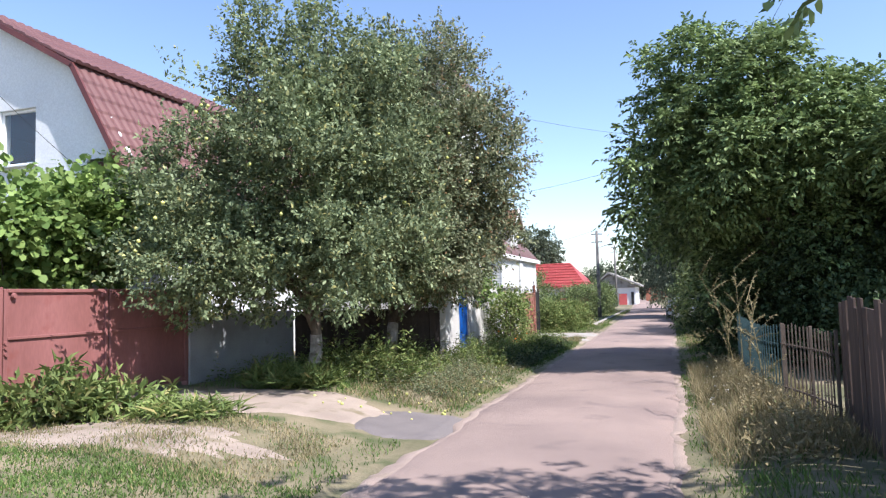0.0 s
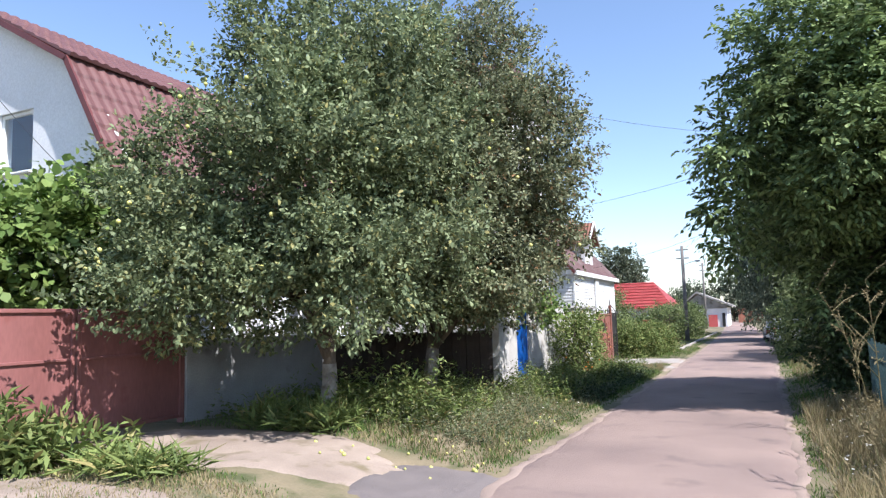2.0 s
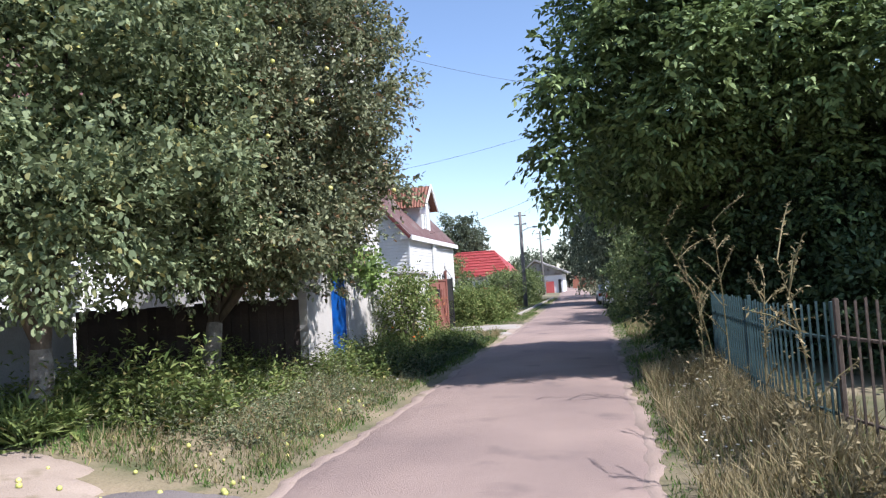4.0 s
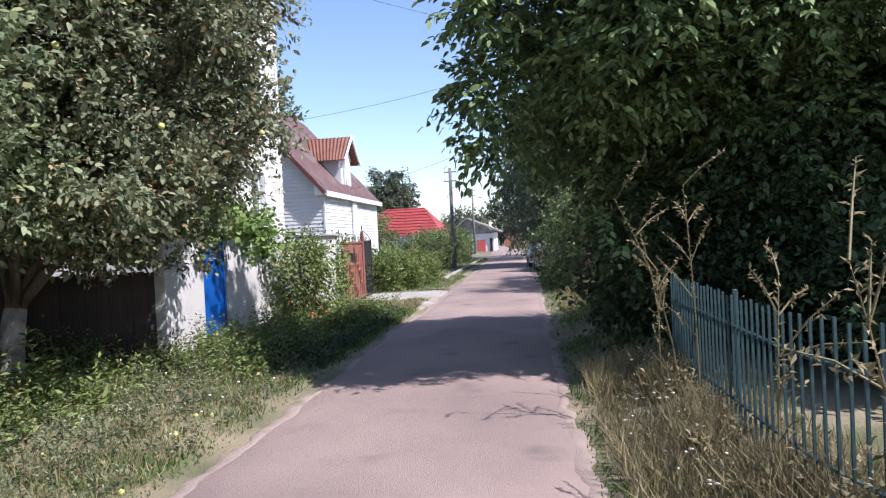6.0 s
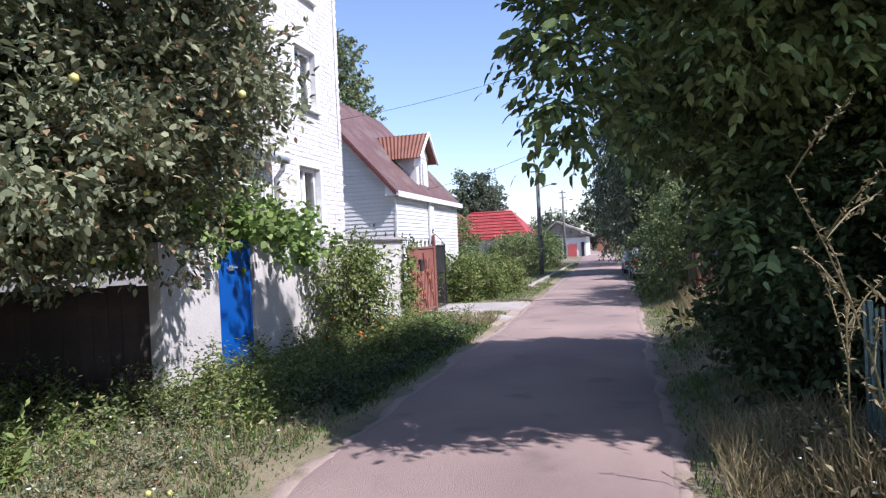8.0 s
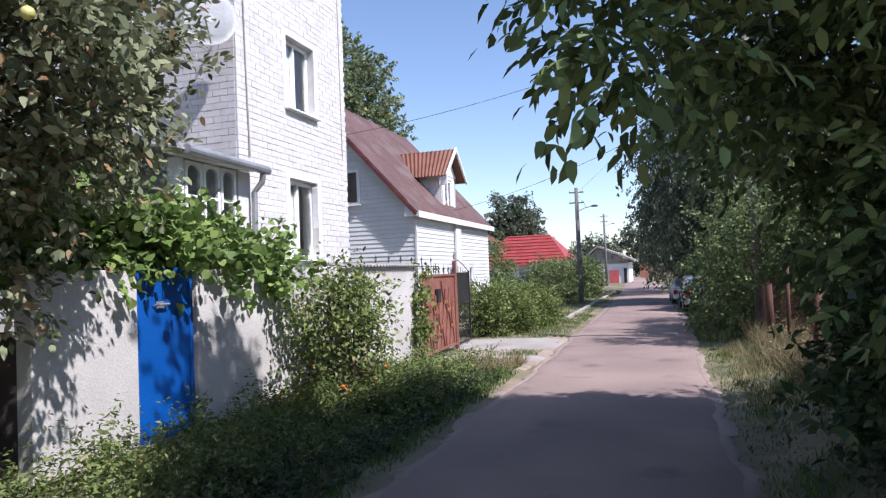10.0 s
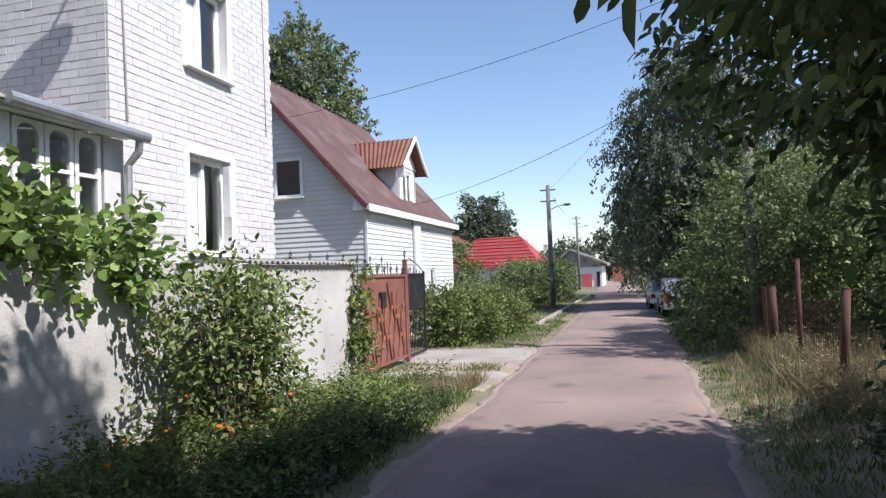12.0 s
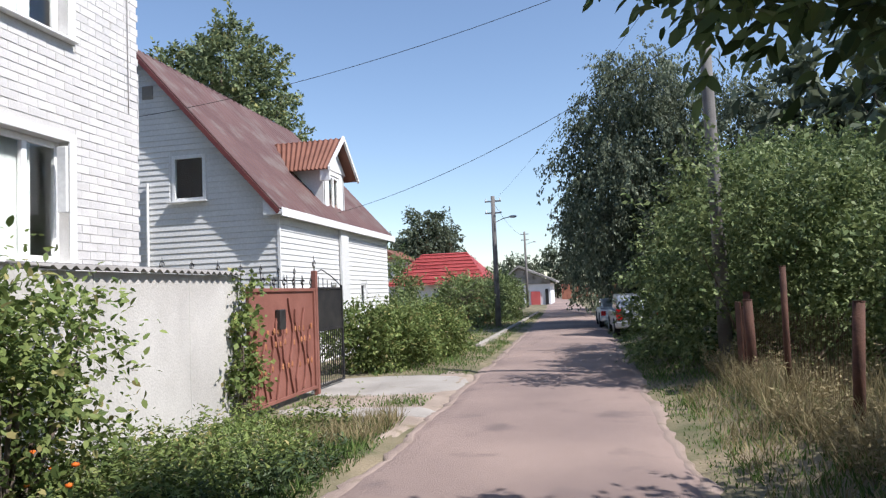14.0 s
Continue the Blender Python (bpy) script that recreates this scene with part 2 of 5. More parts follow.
def add_tube(bm, pts, radii, seg=7):
    pts = [Vector(p) for p in pts]
    if not isinstance(radii, (list, tuple)):
        radii = [radii] * len(pts)
    rings = []
    for k, p in enumerate(pts):
        d = (pts[min(k + 1, len(pts) - 1)] - pts[max(k - 1, 0)]).normalized()
        u = d.cross(Vector((0.3, 0.9, 0.1)) if abs(d.z) > 0.8 else Vector((0, 0, 1))).normalized()
        w = d.cross(u)
        rings.append([bm.verts.new(p + (u * math.cos(2 * math.pi * s / seg) + w * math.sin(2 * math.pi * s / seg)) * radii[k]) for s in range(seg)])
    for a, b in zip(rings, rings[1:]):
        for s in range(seg):
            bm.faces.new((a[s], a[(s + 1) % seg], b[(s + 1) % seg], b[s]))
    bm.faces.new(rings[0][::-1])
    bm.faces.new(rings[-1])
    return bm


def tube(pts, radii, seg=7):
    return add_tube(bmesh.new(), pts, radii, seg)


def smooth01(a, b, x):
    t = min(1.0, max(0.0, (x - a) / (b - a)))
    return t * t * (3 - 2 * t)


def bend(y):
    """Sideways drift of the road towards its far end."""
    return -0.00042 * max(0.0, y - 24.0) ** 2


def road_left(y):
    return -2.8 + bend(y) + 0.09 * noise.noise((y * 0.55, 3.1, 0)) + 0.06 * noise.noise((y * 2.3, 7.7, 0)) + 0.035 * noise.noise((y * 7.0, 4.7, 0))


def road_right(y):
    return 0.1 + bend(y) + 0.09 * noise.noise((y * 0.5, 9.4, 0)) + 0.06 * noise.noise((y * 2.1, 1.7, 0)) + 0.035 * noise.noise((y * 7.0, 2.7, 0))


def gz(x, y):
    """Height of the ground."""
    x = x - bend(y)
    up = 0.26 * smooth01(3.1, 5.4, -x) * (1 - smooth01(19.5, 23.5, y)) * smooth01(-40, -6, y)
    up += 0.16 * smooth01(0.35, 1.3, x)
    edge = smooth01(-2.72, -3.0, x) if x < -1.3 else smooth01(0.02, 0.3, x)
    b = 0.03 * noise.noise((x * 0.8, y * 0.8, 0.3)) + 0.012 * noise.noise((x * 3.1, y * 3.1, 0.9))
    far = 1 - smooth01(60, 160, abs(x) + abs(y))
    return -0.035 * (1 - edge) + edge * (up + b * 0.9 * far + 0.005)


# ---- ground and road ----
def axis_steps(fine_lo, fine_hi, step, far):
    s = [fine_lo + step * k for k in range(int((fine_hi - fine_lo) / step) + 1)]
    out, d = [], 1.0
    while d < far:
        out.append(d)
        d *= 1.7
    return [fine_lo - d for d in out[::-1]] + s + [s[-1] + d for d in out]


xs, ys = axis_steps(-12.0, 5.0, 0.2, 900), axis_steps(-3.0, 44.0, 0.35, 900)
gv = [(x, y, gz(x, y)) for y in ys for x in xs]
nx = len(xs)
gf = [(j * nx + i, j * nx + i + 1, (j + 1) * nx + i + 1, (j + 1) * nx + i) for j in range(len(ys) - 1) for i in range(nx - 1)]
gme = bpy.data.meshes.new("ground")
gme.from_pydata(gv, [], gf)
gme.materials.append(M["ground"])
gme.polygons.foreach_set("use_smooth", [True] * len(gme.polygons))
tagged(new("ground", gme), "sandy village ground with worn green and dry grass", "ground", kind="structure")


def strip(name, left, right, y0, y1, step, z, material, label, category, cols=8, thick=0.05, arch=0.03):
    bm = bmesh.new()
    rows = []
    n = int((y1 - y0) / step)
    for k in range(n + 1):
        y = y0 + k * step
        a, b = left(y), right(y)
        rows.append([bm.verts.new((a + (b - a) * c / cols, y, z + arch * math.sin(math.pi * c / cols) + 0.006 * noise.noise((a + (b - a) * c / cols, y, 0)) - (thick if c in (0, cols) else 0))) for c in range(cols + 1)])
    for p, q in zip(rows, rows[1:]):
        for c in range(cols):
            bm.faces.new((p[c], p[c + 1], q[c + 1], q[c]))
    return tagged(part(name, bm, material, smooth=True), label, category, kind="structure")


strip("road", road_left, road_right, -30, 130, 0.1, 0.012, M["asphalt"], "worn pinkish grey asphalt village lane with broken edges", "road", 14)
strip("sand_shoulder_left", lambda y: road_left(y) - 0.0 - 0.16 * noise.noise((y * 0.7, 0, 5)) - 0.1 * noise.noise((y * 2.6, 2, 5)) - 0.06 * noise.noise((y * 8, 2, 5)), lambda y: road_left(y) + 0.15, -30, 130, 0.1, -0.004, M["shoulder"], "pale sandy shoulder along the lane", "shoulder", 4, 0.012, 0.004)
strip("sand_shoulder_right", lambda y: road_right(y) - 0.15, lambda y: road_right(y) + 0.0 + 0.12 * noise.noise((y * 0.7, 4, 5)) + 0.08 * noise.noise((y * 2.6, 6, 5)) + 0.06 * noise.noise((y * 8, 6, 5)), -30, 130, 0.1, -0.004, M["shoulder"], "pale sandy shoulder along the lane", "shoulder", 4, 0.012, 0.004)


def patch(name, cx, cy, rx, ry, material, label, category, seed, lift=0.012, rough=0.22):
    """A flat irregular patch that follows the ground."""
    bm = bmesh.new()
    seg, rings = 110, 8
    centre = bm.verts.new((cx, cy, gz(cx, cy) + lift))
    prev = None
    for r in range(1, rings + 1):
        ring = []
        for s in range(seg):
            a = 2 * math.pi * s / seg
            k = r / rings * (1 + rough * noise.noise((math.cos(a) * 1.6 + seed, math.sin(a) * 1.6, seed)) + 0.5 * rough * noise.noise((math.cos(a) * 5, math.sin(a) * 5, seed)) + 0.35 * rough * noise.noise((math.cos(a) * 14, math.sin(a) * 14, seed)))
            ca, sa = math.cos(a), math.sin(a)
            q = 1 / max(abs(ca) ** 3 + abs(sa) ** 3, 0.01) ** (1 / 3)
            x, y = cx + rx * k * ca * q, cy + ry * k * sa * q
            ring.append(bm.verts.new((x, y, gz(x, y) + (lift if r < rings else -0.03))))
        for s in range(seg):
            if prev:
                bm.faces.new((prev[s], ring[s], ring[(s + 1) % seg], prev[(s + 1) % seg]))
            else:
                bm.faces.new((centre, ring[s], ring[(s + 1) % seg]))
        prev = ring
    bmesh.ops.recalc_face_normals(bm, faces=bm.faces)
    return tagged(part(name, bm, material, smooth=True), label, category, kind="structure")


patch("gate_apron", -5.9, 8.75, 2.15, 1.05, M["sand"], "bare sandy driveway before the red gate", "driveway", 2.0, 0.02)
patch("bare_soil", -6.3, 6.1, 2.2, 0.7, M["sand"], "bare dry soil strip in the verge", "soil", 5.0, 0.012, 0.4)
patch("asphalt_apron", -3.3, 8.6, 0.75, 0.85, M["patch"], "grey asphalt apron joining the driveway to the lane", "driveway", 3.0, 0.02, 0.12)
patch("concrete_drive", -4.1, 27.2, 1.5, 1.25, M["concrete"], "cracked pale concrete driveway before the open gate", "driveway", 7.0, 0.02, 0.1)
patch("sandy_drive", -3.75, 25.5, 1.1, 1.0, M["sand"], "bare sandy ground beside the concrete driveway", "driveway", 11.0, 0.012, 0.25)
patch("sandy_edge", -3.15, 25.9, 0.5, 2.9, M["sand"], "pale sandy edge where the driveway meets the lane", "shoulder", 13.0, 0.014, 0.3)
patch("concrete_track", -3.7, 24.6, 1.2, 0.4, M["concrete"], "pale concrete wheel track in the grass", "driveway", 9.0, 0.02, 0.25)

# ---- walls along the lane ----
def plain_box(name, lo, hi, material, label, category, bevel=0.008, kind="structure"):
    return tagged(part(name, box(lo, hi, bevel), material), label, category, kind=kind)


plain_box("wall_gray", (-8.12, 9.99, 0.05), (-7.95, 13.45, 1.46), M["gray_wall"], "grey plastered garden wall in tree shade", "wall")
DOOR0, DOOR1 = 16.52, 17.31
tw = holder("wall_white", "whitewashed concrete garden wall with darker blotches", "wall", kind="structure")
for a, b in ((15.4, DOOR0 - 0.02), (DOOR1 + 0.02, 19.0), (19.004, 21.2), (21.204, 22.72), (22.724, 23.86)):
    part("panel", box((-5.22, a, 0.0), (-5.05, b, 1.86), 0.006), M["whitewash"], tw)
for k, (a, b, c, d) in enumerate(((17.32, 1.50, 0.028, 0.09), (17.37, 1.50, 0.028, 0.09), (17.45, 1.50, 0.028, 0.09))):
    part("number_bar", box((-5.052, a, b), (-5.045, a + c, b + d)), M["slate"], tw)
bd = holder("blue_door", "bright blue painted sheet metal garden door, shut", "door")
part("leaf", boxes(((-5.16, DOOR0, 0.2), (-5.1, DOOR1, 1.88)), ((-5.1, DOOR0, 0.2), (-5.085, DOOR0 + 0.05, 1.88)), ((-5.1, DOOR1 - 0.05, 0.2), (-5.085, DOOR1, 1.88)), ((-5.1, DOOR0, 1.83), (-5.085, DOOR1, 1.88)), bevel=0.004), M["blue"], bd)
part("handle", tube([(-5.1, 16.78, 1.52), (-5.05, 16.78, 1.53), (-5.05, 16.92, 1.53), (-5.1, 16.92, 1.52)], 0.012), M["zinc"], bd, "worn steel handle")
part("lock_plate", box((-5.1, 16.8, 1.49), (-5.09, 16.9, 1.56), 0.003), M["zinc"], bd)
# corrugated cap on the wall's far end
def corrugated(x0, x1, y0, y1, z0, z1, material, name, parent=None, along="y", pitch=0.13, amp=0.018, nx_=6):
    """A wavy sheet with thickness: waves follow y (or x), sloping from z0 at x0 to z1 at x1."""
    bm = bmesh.new()
    n = max(4, int(abs((y1 - y0) if along == "y" else (x1 - x0)) / pitch * 8))
    top, bot = [], []
    for k in range(n + 1):
        f = k / n
        w = amp * math.sin(2 * math.pi * f * n / 8)
        if along == "y":
            p, q = (x0, y0 + f * (y1 - y0), z0 + w), (x1, y0 + f * (y1 - y0), z1 + w)
        else:
            p, q = (x0 + f * (x1 - x0), y0, z0 + w), (x0 + f * (x1 - x0), y1, z1 + w)
        top.append((bm.verts.new(p), bm.verts.new(q)))
        bot.append((bm.verts.new((p[0], p[1], p[2] - 0.008)), bm.verts.new((q[0], q[1], q[2] - 0.008))))
    for k in range(n):
        bm.faces.new((top[k][0], top[k][1], top[k + 1][1], top[k + 1][0]))
        bm.faces.new((bot[k][0], bot[k + 1][0], bot[k + 1][1], bot[k][1]))
        for e in (0, 1):
            bm.faces.new((top[k][e], top[k + 1][e], bot[k + 1][e], bot[k][e]))
    bmesh.ops.recalc_face_normals(bm, faces=bm.faces)
    return part(name, bm, material, parent, smooth=True)


tagged(corrugated(-5.4, -4.97, 20.6, 23.88, 1.94, 1.885, M["slate"], "wall_cap"), "wavy grey fibre cement sheets capping the wall", "wall cap")

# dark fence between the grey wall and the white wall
df = holder("board_fence", "brown weathered board fence, its colour darkened for deep tree shade", "fence", (-7.95, 13.5, 0.0), math.degrees(math.atan2(1.95, 2.85)) )
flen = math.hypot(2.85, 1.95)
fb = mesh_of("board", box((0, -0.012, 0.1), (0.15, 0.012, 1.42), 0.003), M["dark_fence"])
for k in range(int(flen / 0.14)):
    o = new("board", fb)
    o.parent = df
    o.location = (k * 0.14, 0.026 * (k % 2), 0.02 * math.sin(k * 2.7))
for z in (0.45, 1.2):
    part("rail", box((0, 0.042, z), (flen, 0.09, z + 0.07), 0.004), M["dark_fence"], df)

# ---- red double gate ----
rg = holder("red_metal_gate", "dull red painted sheet metal double gate, shut", "gate")
for a, b in ((6.5, 8.19), (8.22, 9.95)):
    leaf = part("leaf", box((-8.03, a, 0.36), (-8.01, b, 1.93)), M["red_gate"], rg)
    part("frame", boxes(((-8.01, a, 0.36), (-7.975, a + 0.055, 1.93)), ((-8.01, b - 0.055, 0.36), (-7.975, b, 1.93)), ((-8.01, a + 0.056, 1.88), (-7.977, b - 0.056, 1.93)), ((-8.01, a + 0.056, 0.36), (-7.977, b - 0.056, 0.41)), ((-8.01, a + 0.056, 1.28), (-7.979, b - 0.056, 1.32)), bevel=0.006), M["red_gate"], leaf)
    for py, pz in ((a + 0.14, 1.84), (b - 0.1, 1.84)):
        bm = bmesh.new()
        bmesh.ops.create_cone(bm, cap_ends=True, segments=14, radius1=0.042, radius2=0.03, depth=0.03, matrix=pose(-7.97, py, pz, 0, 90, 0))
        part("boss", bm, M["red_gate"], leaf)
for z in (1.24, 1.18, 1.1):
    bm = bmesh.new()
    bmesh.ops.create_cone(bm, cap_ends=True, segments=12, radius1=0.035, radius2=0.028, depth=0.04, matrix=pose(-7.97, 6.53, z, 0, 90, 0))
    part("hinge", bm, M["red_gate"], rg)
part("post", box((-8.1, 9.952, 0.1), (-7.98, 9.987, 1.95), 0.005), M["red_gate"], rg)
part("post", box((-8.1, 6.4, 0.1), (-7.98, 6.49, 1.95), 0.008), M["red_gate"], rg)
bp = holder("light_blue_post", "pale blue painted gate post", "post")
part("shaft", box((-8.05, 6.2, 0.1), (-7.9, 6.36, 1.56), 0.01), M["teal"], bp)
plain_box("wall_near", (-8.1, -8.0, 0.0), (-7.98, 6.18, 1.5), M["gray_wall"], "grey plastered garden wall", "wall")

# ---- houses ----
def cells(u0, u1, z0, z1, holes):
    """The rectangle less its holes, as rectangles."""
    us = sorted({u0, u1, *[h[0] for h in holes], *[h[1] for h in holes]})
    zs = sorted({z0, z1, *[h[2] for h in holes], *[h[3] for h in holes]})
    out = []
    for a, b in zip(us, us[1:]):
        run = None
        for c, d in zip(zs, zs[1:]):
            solid = not any(h[0] <= a + 1e-6 and b <= h[1] + 1e-6 and h[2] <= c + 1e-6 and d <= h[3] + 1e-6 for h in holes)
            if solid:
                run = (run[0], d) if run else (c, d)
            elif run:
                out.append((a, b, *run))
                run = None
        if run:
            out.append((a, b, *run))
    return out


def wall_x(x0, x1, u0, u1, z0, z1, holes):
    bm = bmesh.new()
    for a, b, c, d in cells(u0, u1, z0, z1, holes):
        add_box(bm, (x0, a, c), (x1, b, d))
    return bm


def wall_y(y0, y1, u0, u1, z0, z1, holes):
    bm = bmesh.new()
    for a, b, c, d in cells(u0, u1, z0, z1, holes):
        add_box(bm, (a, y0, c), (b, y1, d))
    return bm


def window_unit(parent, facing, plane, u0, u1, z0, z1, mullions=(), depth=0.09, fw=0.055, sill=True, curtain=False, name="window"):
    """A framed window in a wall: facing "x" looks to +x at x=plane, "y" looks to -y at y=plane."""
    def bx(ua, ub, d0, d1, za, zb):
        return ((plane - d1, ua, za), (plane - d0, ub, zb)) if facing == "x" else ((ua, plane + d0, za), (ub, plane + d1, zb))
    fr = [bx(u0, u0 + fw, depth, depth + 0.06, z0, z1), bx(u1 - fw, u1, depth, depth + 0.06, z0, z1), bx(u0 + fw, u1 - fw, depth, depth + 0.06, z1 - fw, z1), bx(u0 + fw, u1 - fw, depth, depth + 0.06, z0, z0 + fw)]
    for m in mullions:
        fr.append(bx(u0 + (u1 - u0) * m - 0.035, u0 + (u1 - u0) * m + 0.035, depth - 0.004, depth + 0.062, z0 + fw, z1 - fw))
    w = part(name, boxes(*fr, bevel=0.006), M["white"], parent)
    cuts = [0, *mullions, 1]
    for a, b in zip(cuts, cuts[1:]):
        part("pane", box(*bx(u0 + (u1 - u0) * a + 0.03, u0 + (u1 - u0) * b - 0.03, depth + 0.025, depth + 0.035, z0 + 0.03, z1 - 0.03)), M["glass"], w).visible_shadow = False
    if sill:
        part("sill", box(*bx(u0 - 0.07, u1 + 0.07, -0.1, depth, z0 - 0.035, z0 - 0.004), 0.005), M["white"], w)
    return w


def sheet(p00, p10, p01, p11, nu, nv, shape, thick=0.03):
    """A roof sheet over four corners (u along the eave, v up the slope), lifted by shape(u, v)."""
    bm = bmesh.new()
    p00, p10, p01, p11 = map(Vector, (p00, p10, p01, p11))
    nrm = (p10 - p00).cross(p01 - p00).normalized()
    if nrm.z < 0:
        nrm = -nrm
    g = []
    for j in range(nv + 1):
        v = j / nv
        g.append([bm.verts.new((p00.lerp(p10, i / nu)).lerp(p01.lerp(p11, i / nu), v) + nrm * shape(i / nu, v)) for i in range(nu + 1)])
    for j in range(nv):
        for i in range(nu):
            bm.faces.new((g[j][i], g[j][i + 1], g[j + 1][i + 1], g[j + 1][i]))
    lo = [[bm.verts.new(p - nrm * thick) for p in (p00, p10)], [bm.verts.new(p - nrm * thick) for p in (p01, p11)]]
    bm.faces.new((lo[0][0], lo[1][0], lo[1][1], lo[0][1]))
    bm.faces.new([*g[0], lo[0][1], lo[0][0]])
    bm.faces.new([*g[-1][::-1], lo[1][0], lo[1][1]])
    bm.faces.new([*[r[0] for r in g][::-1], lo[0][0], lo[1][0]])
    bm.faces.new([*[r[-1] for r in g], lo[1][1], lo[0][1]])
    bmesh.ops.recalc_face_normals(bm, faces=bm.faces)
    return bm


def tile_shape(width, length, wave=0.2, row=0.35, amp=0.014, step=0.03):
    def f(u, v):
        r = v * length / row
        return amp * math.sin(2 * math.pi * u * width / wave) + step * (1 - (r - math.floor(r)))
    return f


def wave_shape(width, pitch=0.15, amp=0.022):
    return lambda u, v: amp * math.sin(2 * math.pi * u * width / pitch)


# house behind the red gate: gambrel roof, white gable
h1 = holder("gambrel_house", "white rendered house with a maroon metal tile gambrel roof", "house")
GY, RX, BACK = 9.75, -13.2, 17.5
bmg = prism([(-10.0, 0.2), (-10.0, 4.34), (-16.4, 4.34), (-16.4, 0.2)], "y", GY, GY + 0.25)
part("wall", bmg, M["house_white"], h1)
part("wall", box((-11.25, GY, 4.343), (-9.3, GY + 0.2, 4.42)), M["house_white"], h1)
part("wall", prism([(-9.12, 4.343), (-10.15, 6.05), (-11.25, 6.62), (-11.25, 4.343)], "y", GY + 0.003, GY + 0.25), M["house_white"], h1)
part("wall", prism([(-11.253, 5.47), (-11.253, 6.62), (RX, 7.66), (-16.25, 6.05), (-17.2, 4.343), (-12.17, 4.343), (-12.17, 5.47)], "y", GY + 0.003, GY + 0.25), M["house_white"], h1)
for a, b, c, d in cells(GY + 0.26, BACK, 0.2, 4.2, [(12.2, 13.4, 1.25, 2.3), (15.0, 16.2, 1.25, 2.3)]):
    part("wall", box((-10.25, a, c), (-10.0, b, d)), M["house_white"], h1)
part("wall", box((-16.4, BACK - 0.25, 0.2), (-10.26, BACK, 4.2)), M["house_white"], h1)
window_unit(h1, "y", GY, -12.165, -11.255, 4.37, 5.465, (), 0.06, 0.06)
for a in (12.2, 15.0):
    window_unit(h1, "x", -10.0, a, a + 1.2, 1.25, 2.3, (0.5,), 0.06, 0.06)
part("roof", sheet((-8.9, GY - 0.22, 3.95), (-8.9, BACK + 0.2, 3.95), (-10.15, GY - 0.22, 6.1), (-10.15, BACK + 0.2, 6.1), 190, 42, tile_shape(7.9, 2.5)), M["roof_red"], h1)
part("roof", sheet((-10.05, GY - 0.22, 6.12), (-10.05, BACK + 0.2, 6.12), (RX, GY - 0.22, 7.85), (RX, BACK + 0.2, 7.85), 190, 60, tile_shape(7.9, 3.6)), M["roof_red"], h1)
part("roof", sheet((-17.5, GY - 0.22, 3.95), (-17.5, BACK + 0.2, 3.95), (-16.25, GY - 0.22, 6.1), (-16.25, BACK + 0.2, 6.1), 12, 12, lambda u, v: 0.0), M["roof_red"], h1)
part("roof", sheet((-16.35, GY - 0.22, 6.12), (-16.35, BACK + 0.2, 6.12), (RX, GY - 0.22, 7.85), (RX, BACK + 0.2, 7.85), 12, 12, lambda u, v: 0.0), M["roof_red"], h1)
def barge(parent, pts, w, y0, y1, material):
    """Boards along a gable's edge, seen from the gable side."""
    for a, b in zip(pts, pts[1:]):
        a2, b2 = Vector((a[0], a[1])), Vector((b[0], b[1]))
        d = (b2 - a2).normalized()
        n = Vector((d.y, -d.x))
        if n.y > 0:
            n = -n
        q = [a2, b2, b2 + n * w, a2 + n * w]
        part("barge_board", prism([(p.x, p.y) for p in q], "y", y0, y1), material, parent)
barge(h1, [(-8.9, 3.97), (-10.12, 6.1), (RX, 7.84), (-16.3, 6.1)], 0.1, GY - 0.245, GY - 0.2, M["trim_red"])
part("porch_post", box((-9.55, 9.3, 0.2), (-9.4, 9.45, 2.6), 0.01), M["house_white"], h1)

# tall white brick house
th = holder("brick_house", "tall three-storey house of white silicate brick", "house")
FX, NY, FY, TOP = -6.4, 20.12, 23.78, 8.5
front_holes = [(21.55, 22.52, 2.05, 3.42), (21.55, 22.52, 4.6, 5.85), (21.55, 22.52, 6.9, 8.1)]
for a, b, c, d in cells(NY + 0.004, FY - 0.02, 0, TOP, front_holes):
    part("wall", box((FX - 0.25, a, c), (FX - 0.001, b, d)), M["mortar"], th)
part("wall", box((-14.0, NY + 0.004, 0), (FX - 0.253, NY + 0.25, TOP)), M["mortar"], th)
part("wall", box((-14.0, FY - 0.25, 0), (FX - 0.253, FY - 0.02, TOP)), M["mortar"], th)
part("wall", box((-14.0, NY + 0.253, 0), (-13.75, FY - 0.253, TOP)), M["mortar"], th)
part("roof", box((-14.3, NY - 0.3, TOP), (FX + 0.3, FY + 0.3, TOP + 0.25), 0.02), M["roof_brown"], th)
for h in front_holes:
    window_unit(th, "x", FX, h[0] + 0.005, h[1] - 0.005, h[2] + 0.005, h[3] - 0.005, (0.48,), 0.12, 0.07)
    part("reveal", boxes(((FX + 0.002, h[0] - 0.09, h[2] - 0.02), (FX + 0.018, h[0], h[3] + 0.1)), ((FX + 0.002, h[1], h[2] - 0.02), (FX + 0.018, h[1] + 0.11, h[3] + 0.1)), ((FX + 0.002, h[0], h[3]), (FX + 0.018, h[1], h[3] + 0.1)), bevel=0.004), M["white"], th)
    part("curtain", box((FX - 0.21, h[0] + 0.02, h[2]), (FX - 0.195, h[0] + 0.62, h[3])), M["curtain"], th)
    # Near-black sheet behind the panes: the unlit room's shade as a colour.
    part("room_shade_sheet", box((FX - 0.8, h[0] - 0.1, h[2] - 0.1), (FX - 0.75, h[1] + 0.1, h[3] + 0.1)), M["dark"], th)
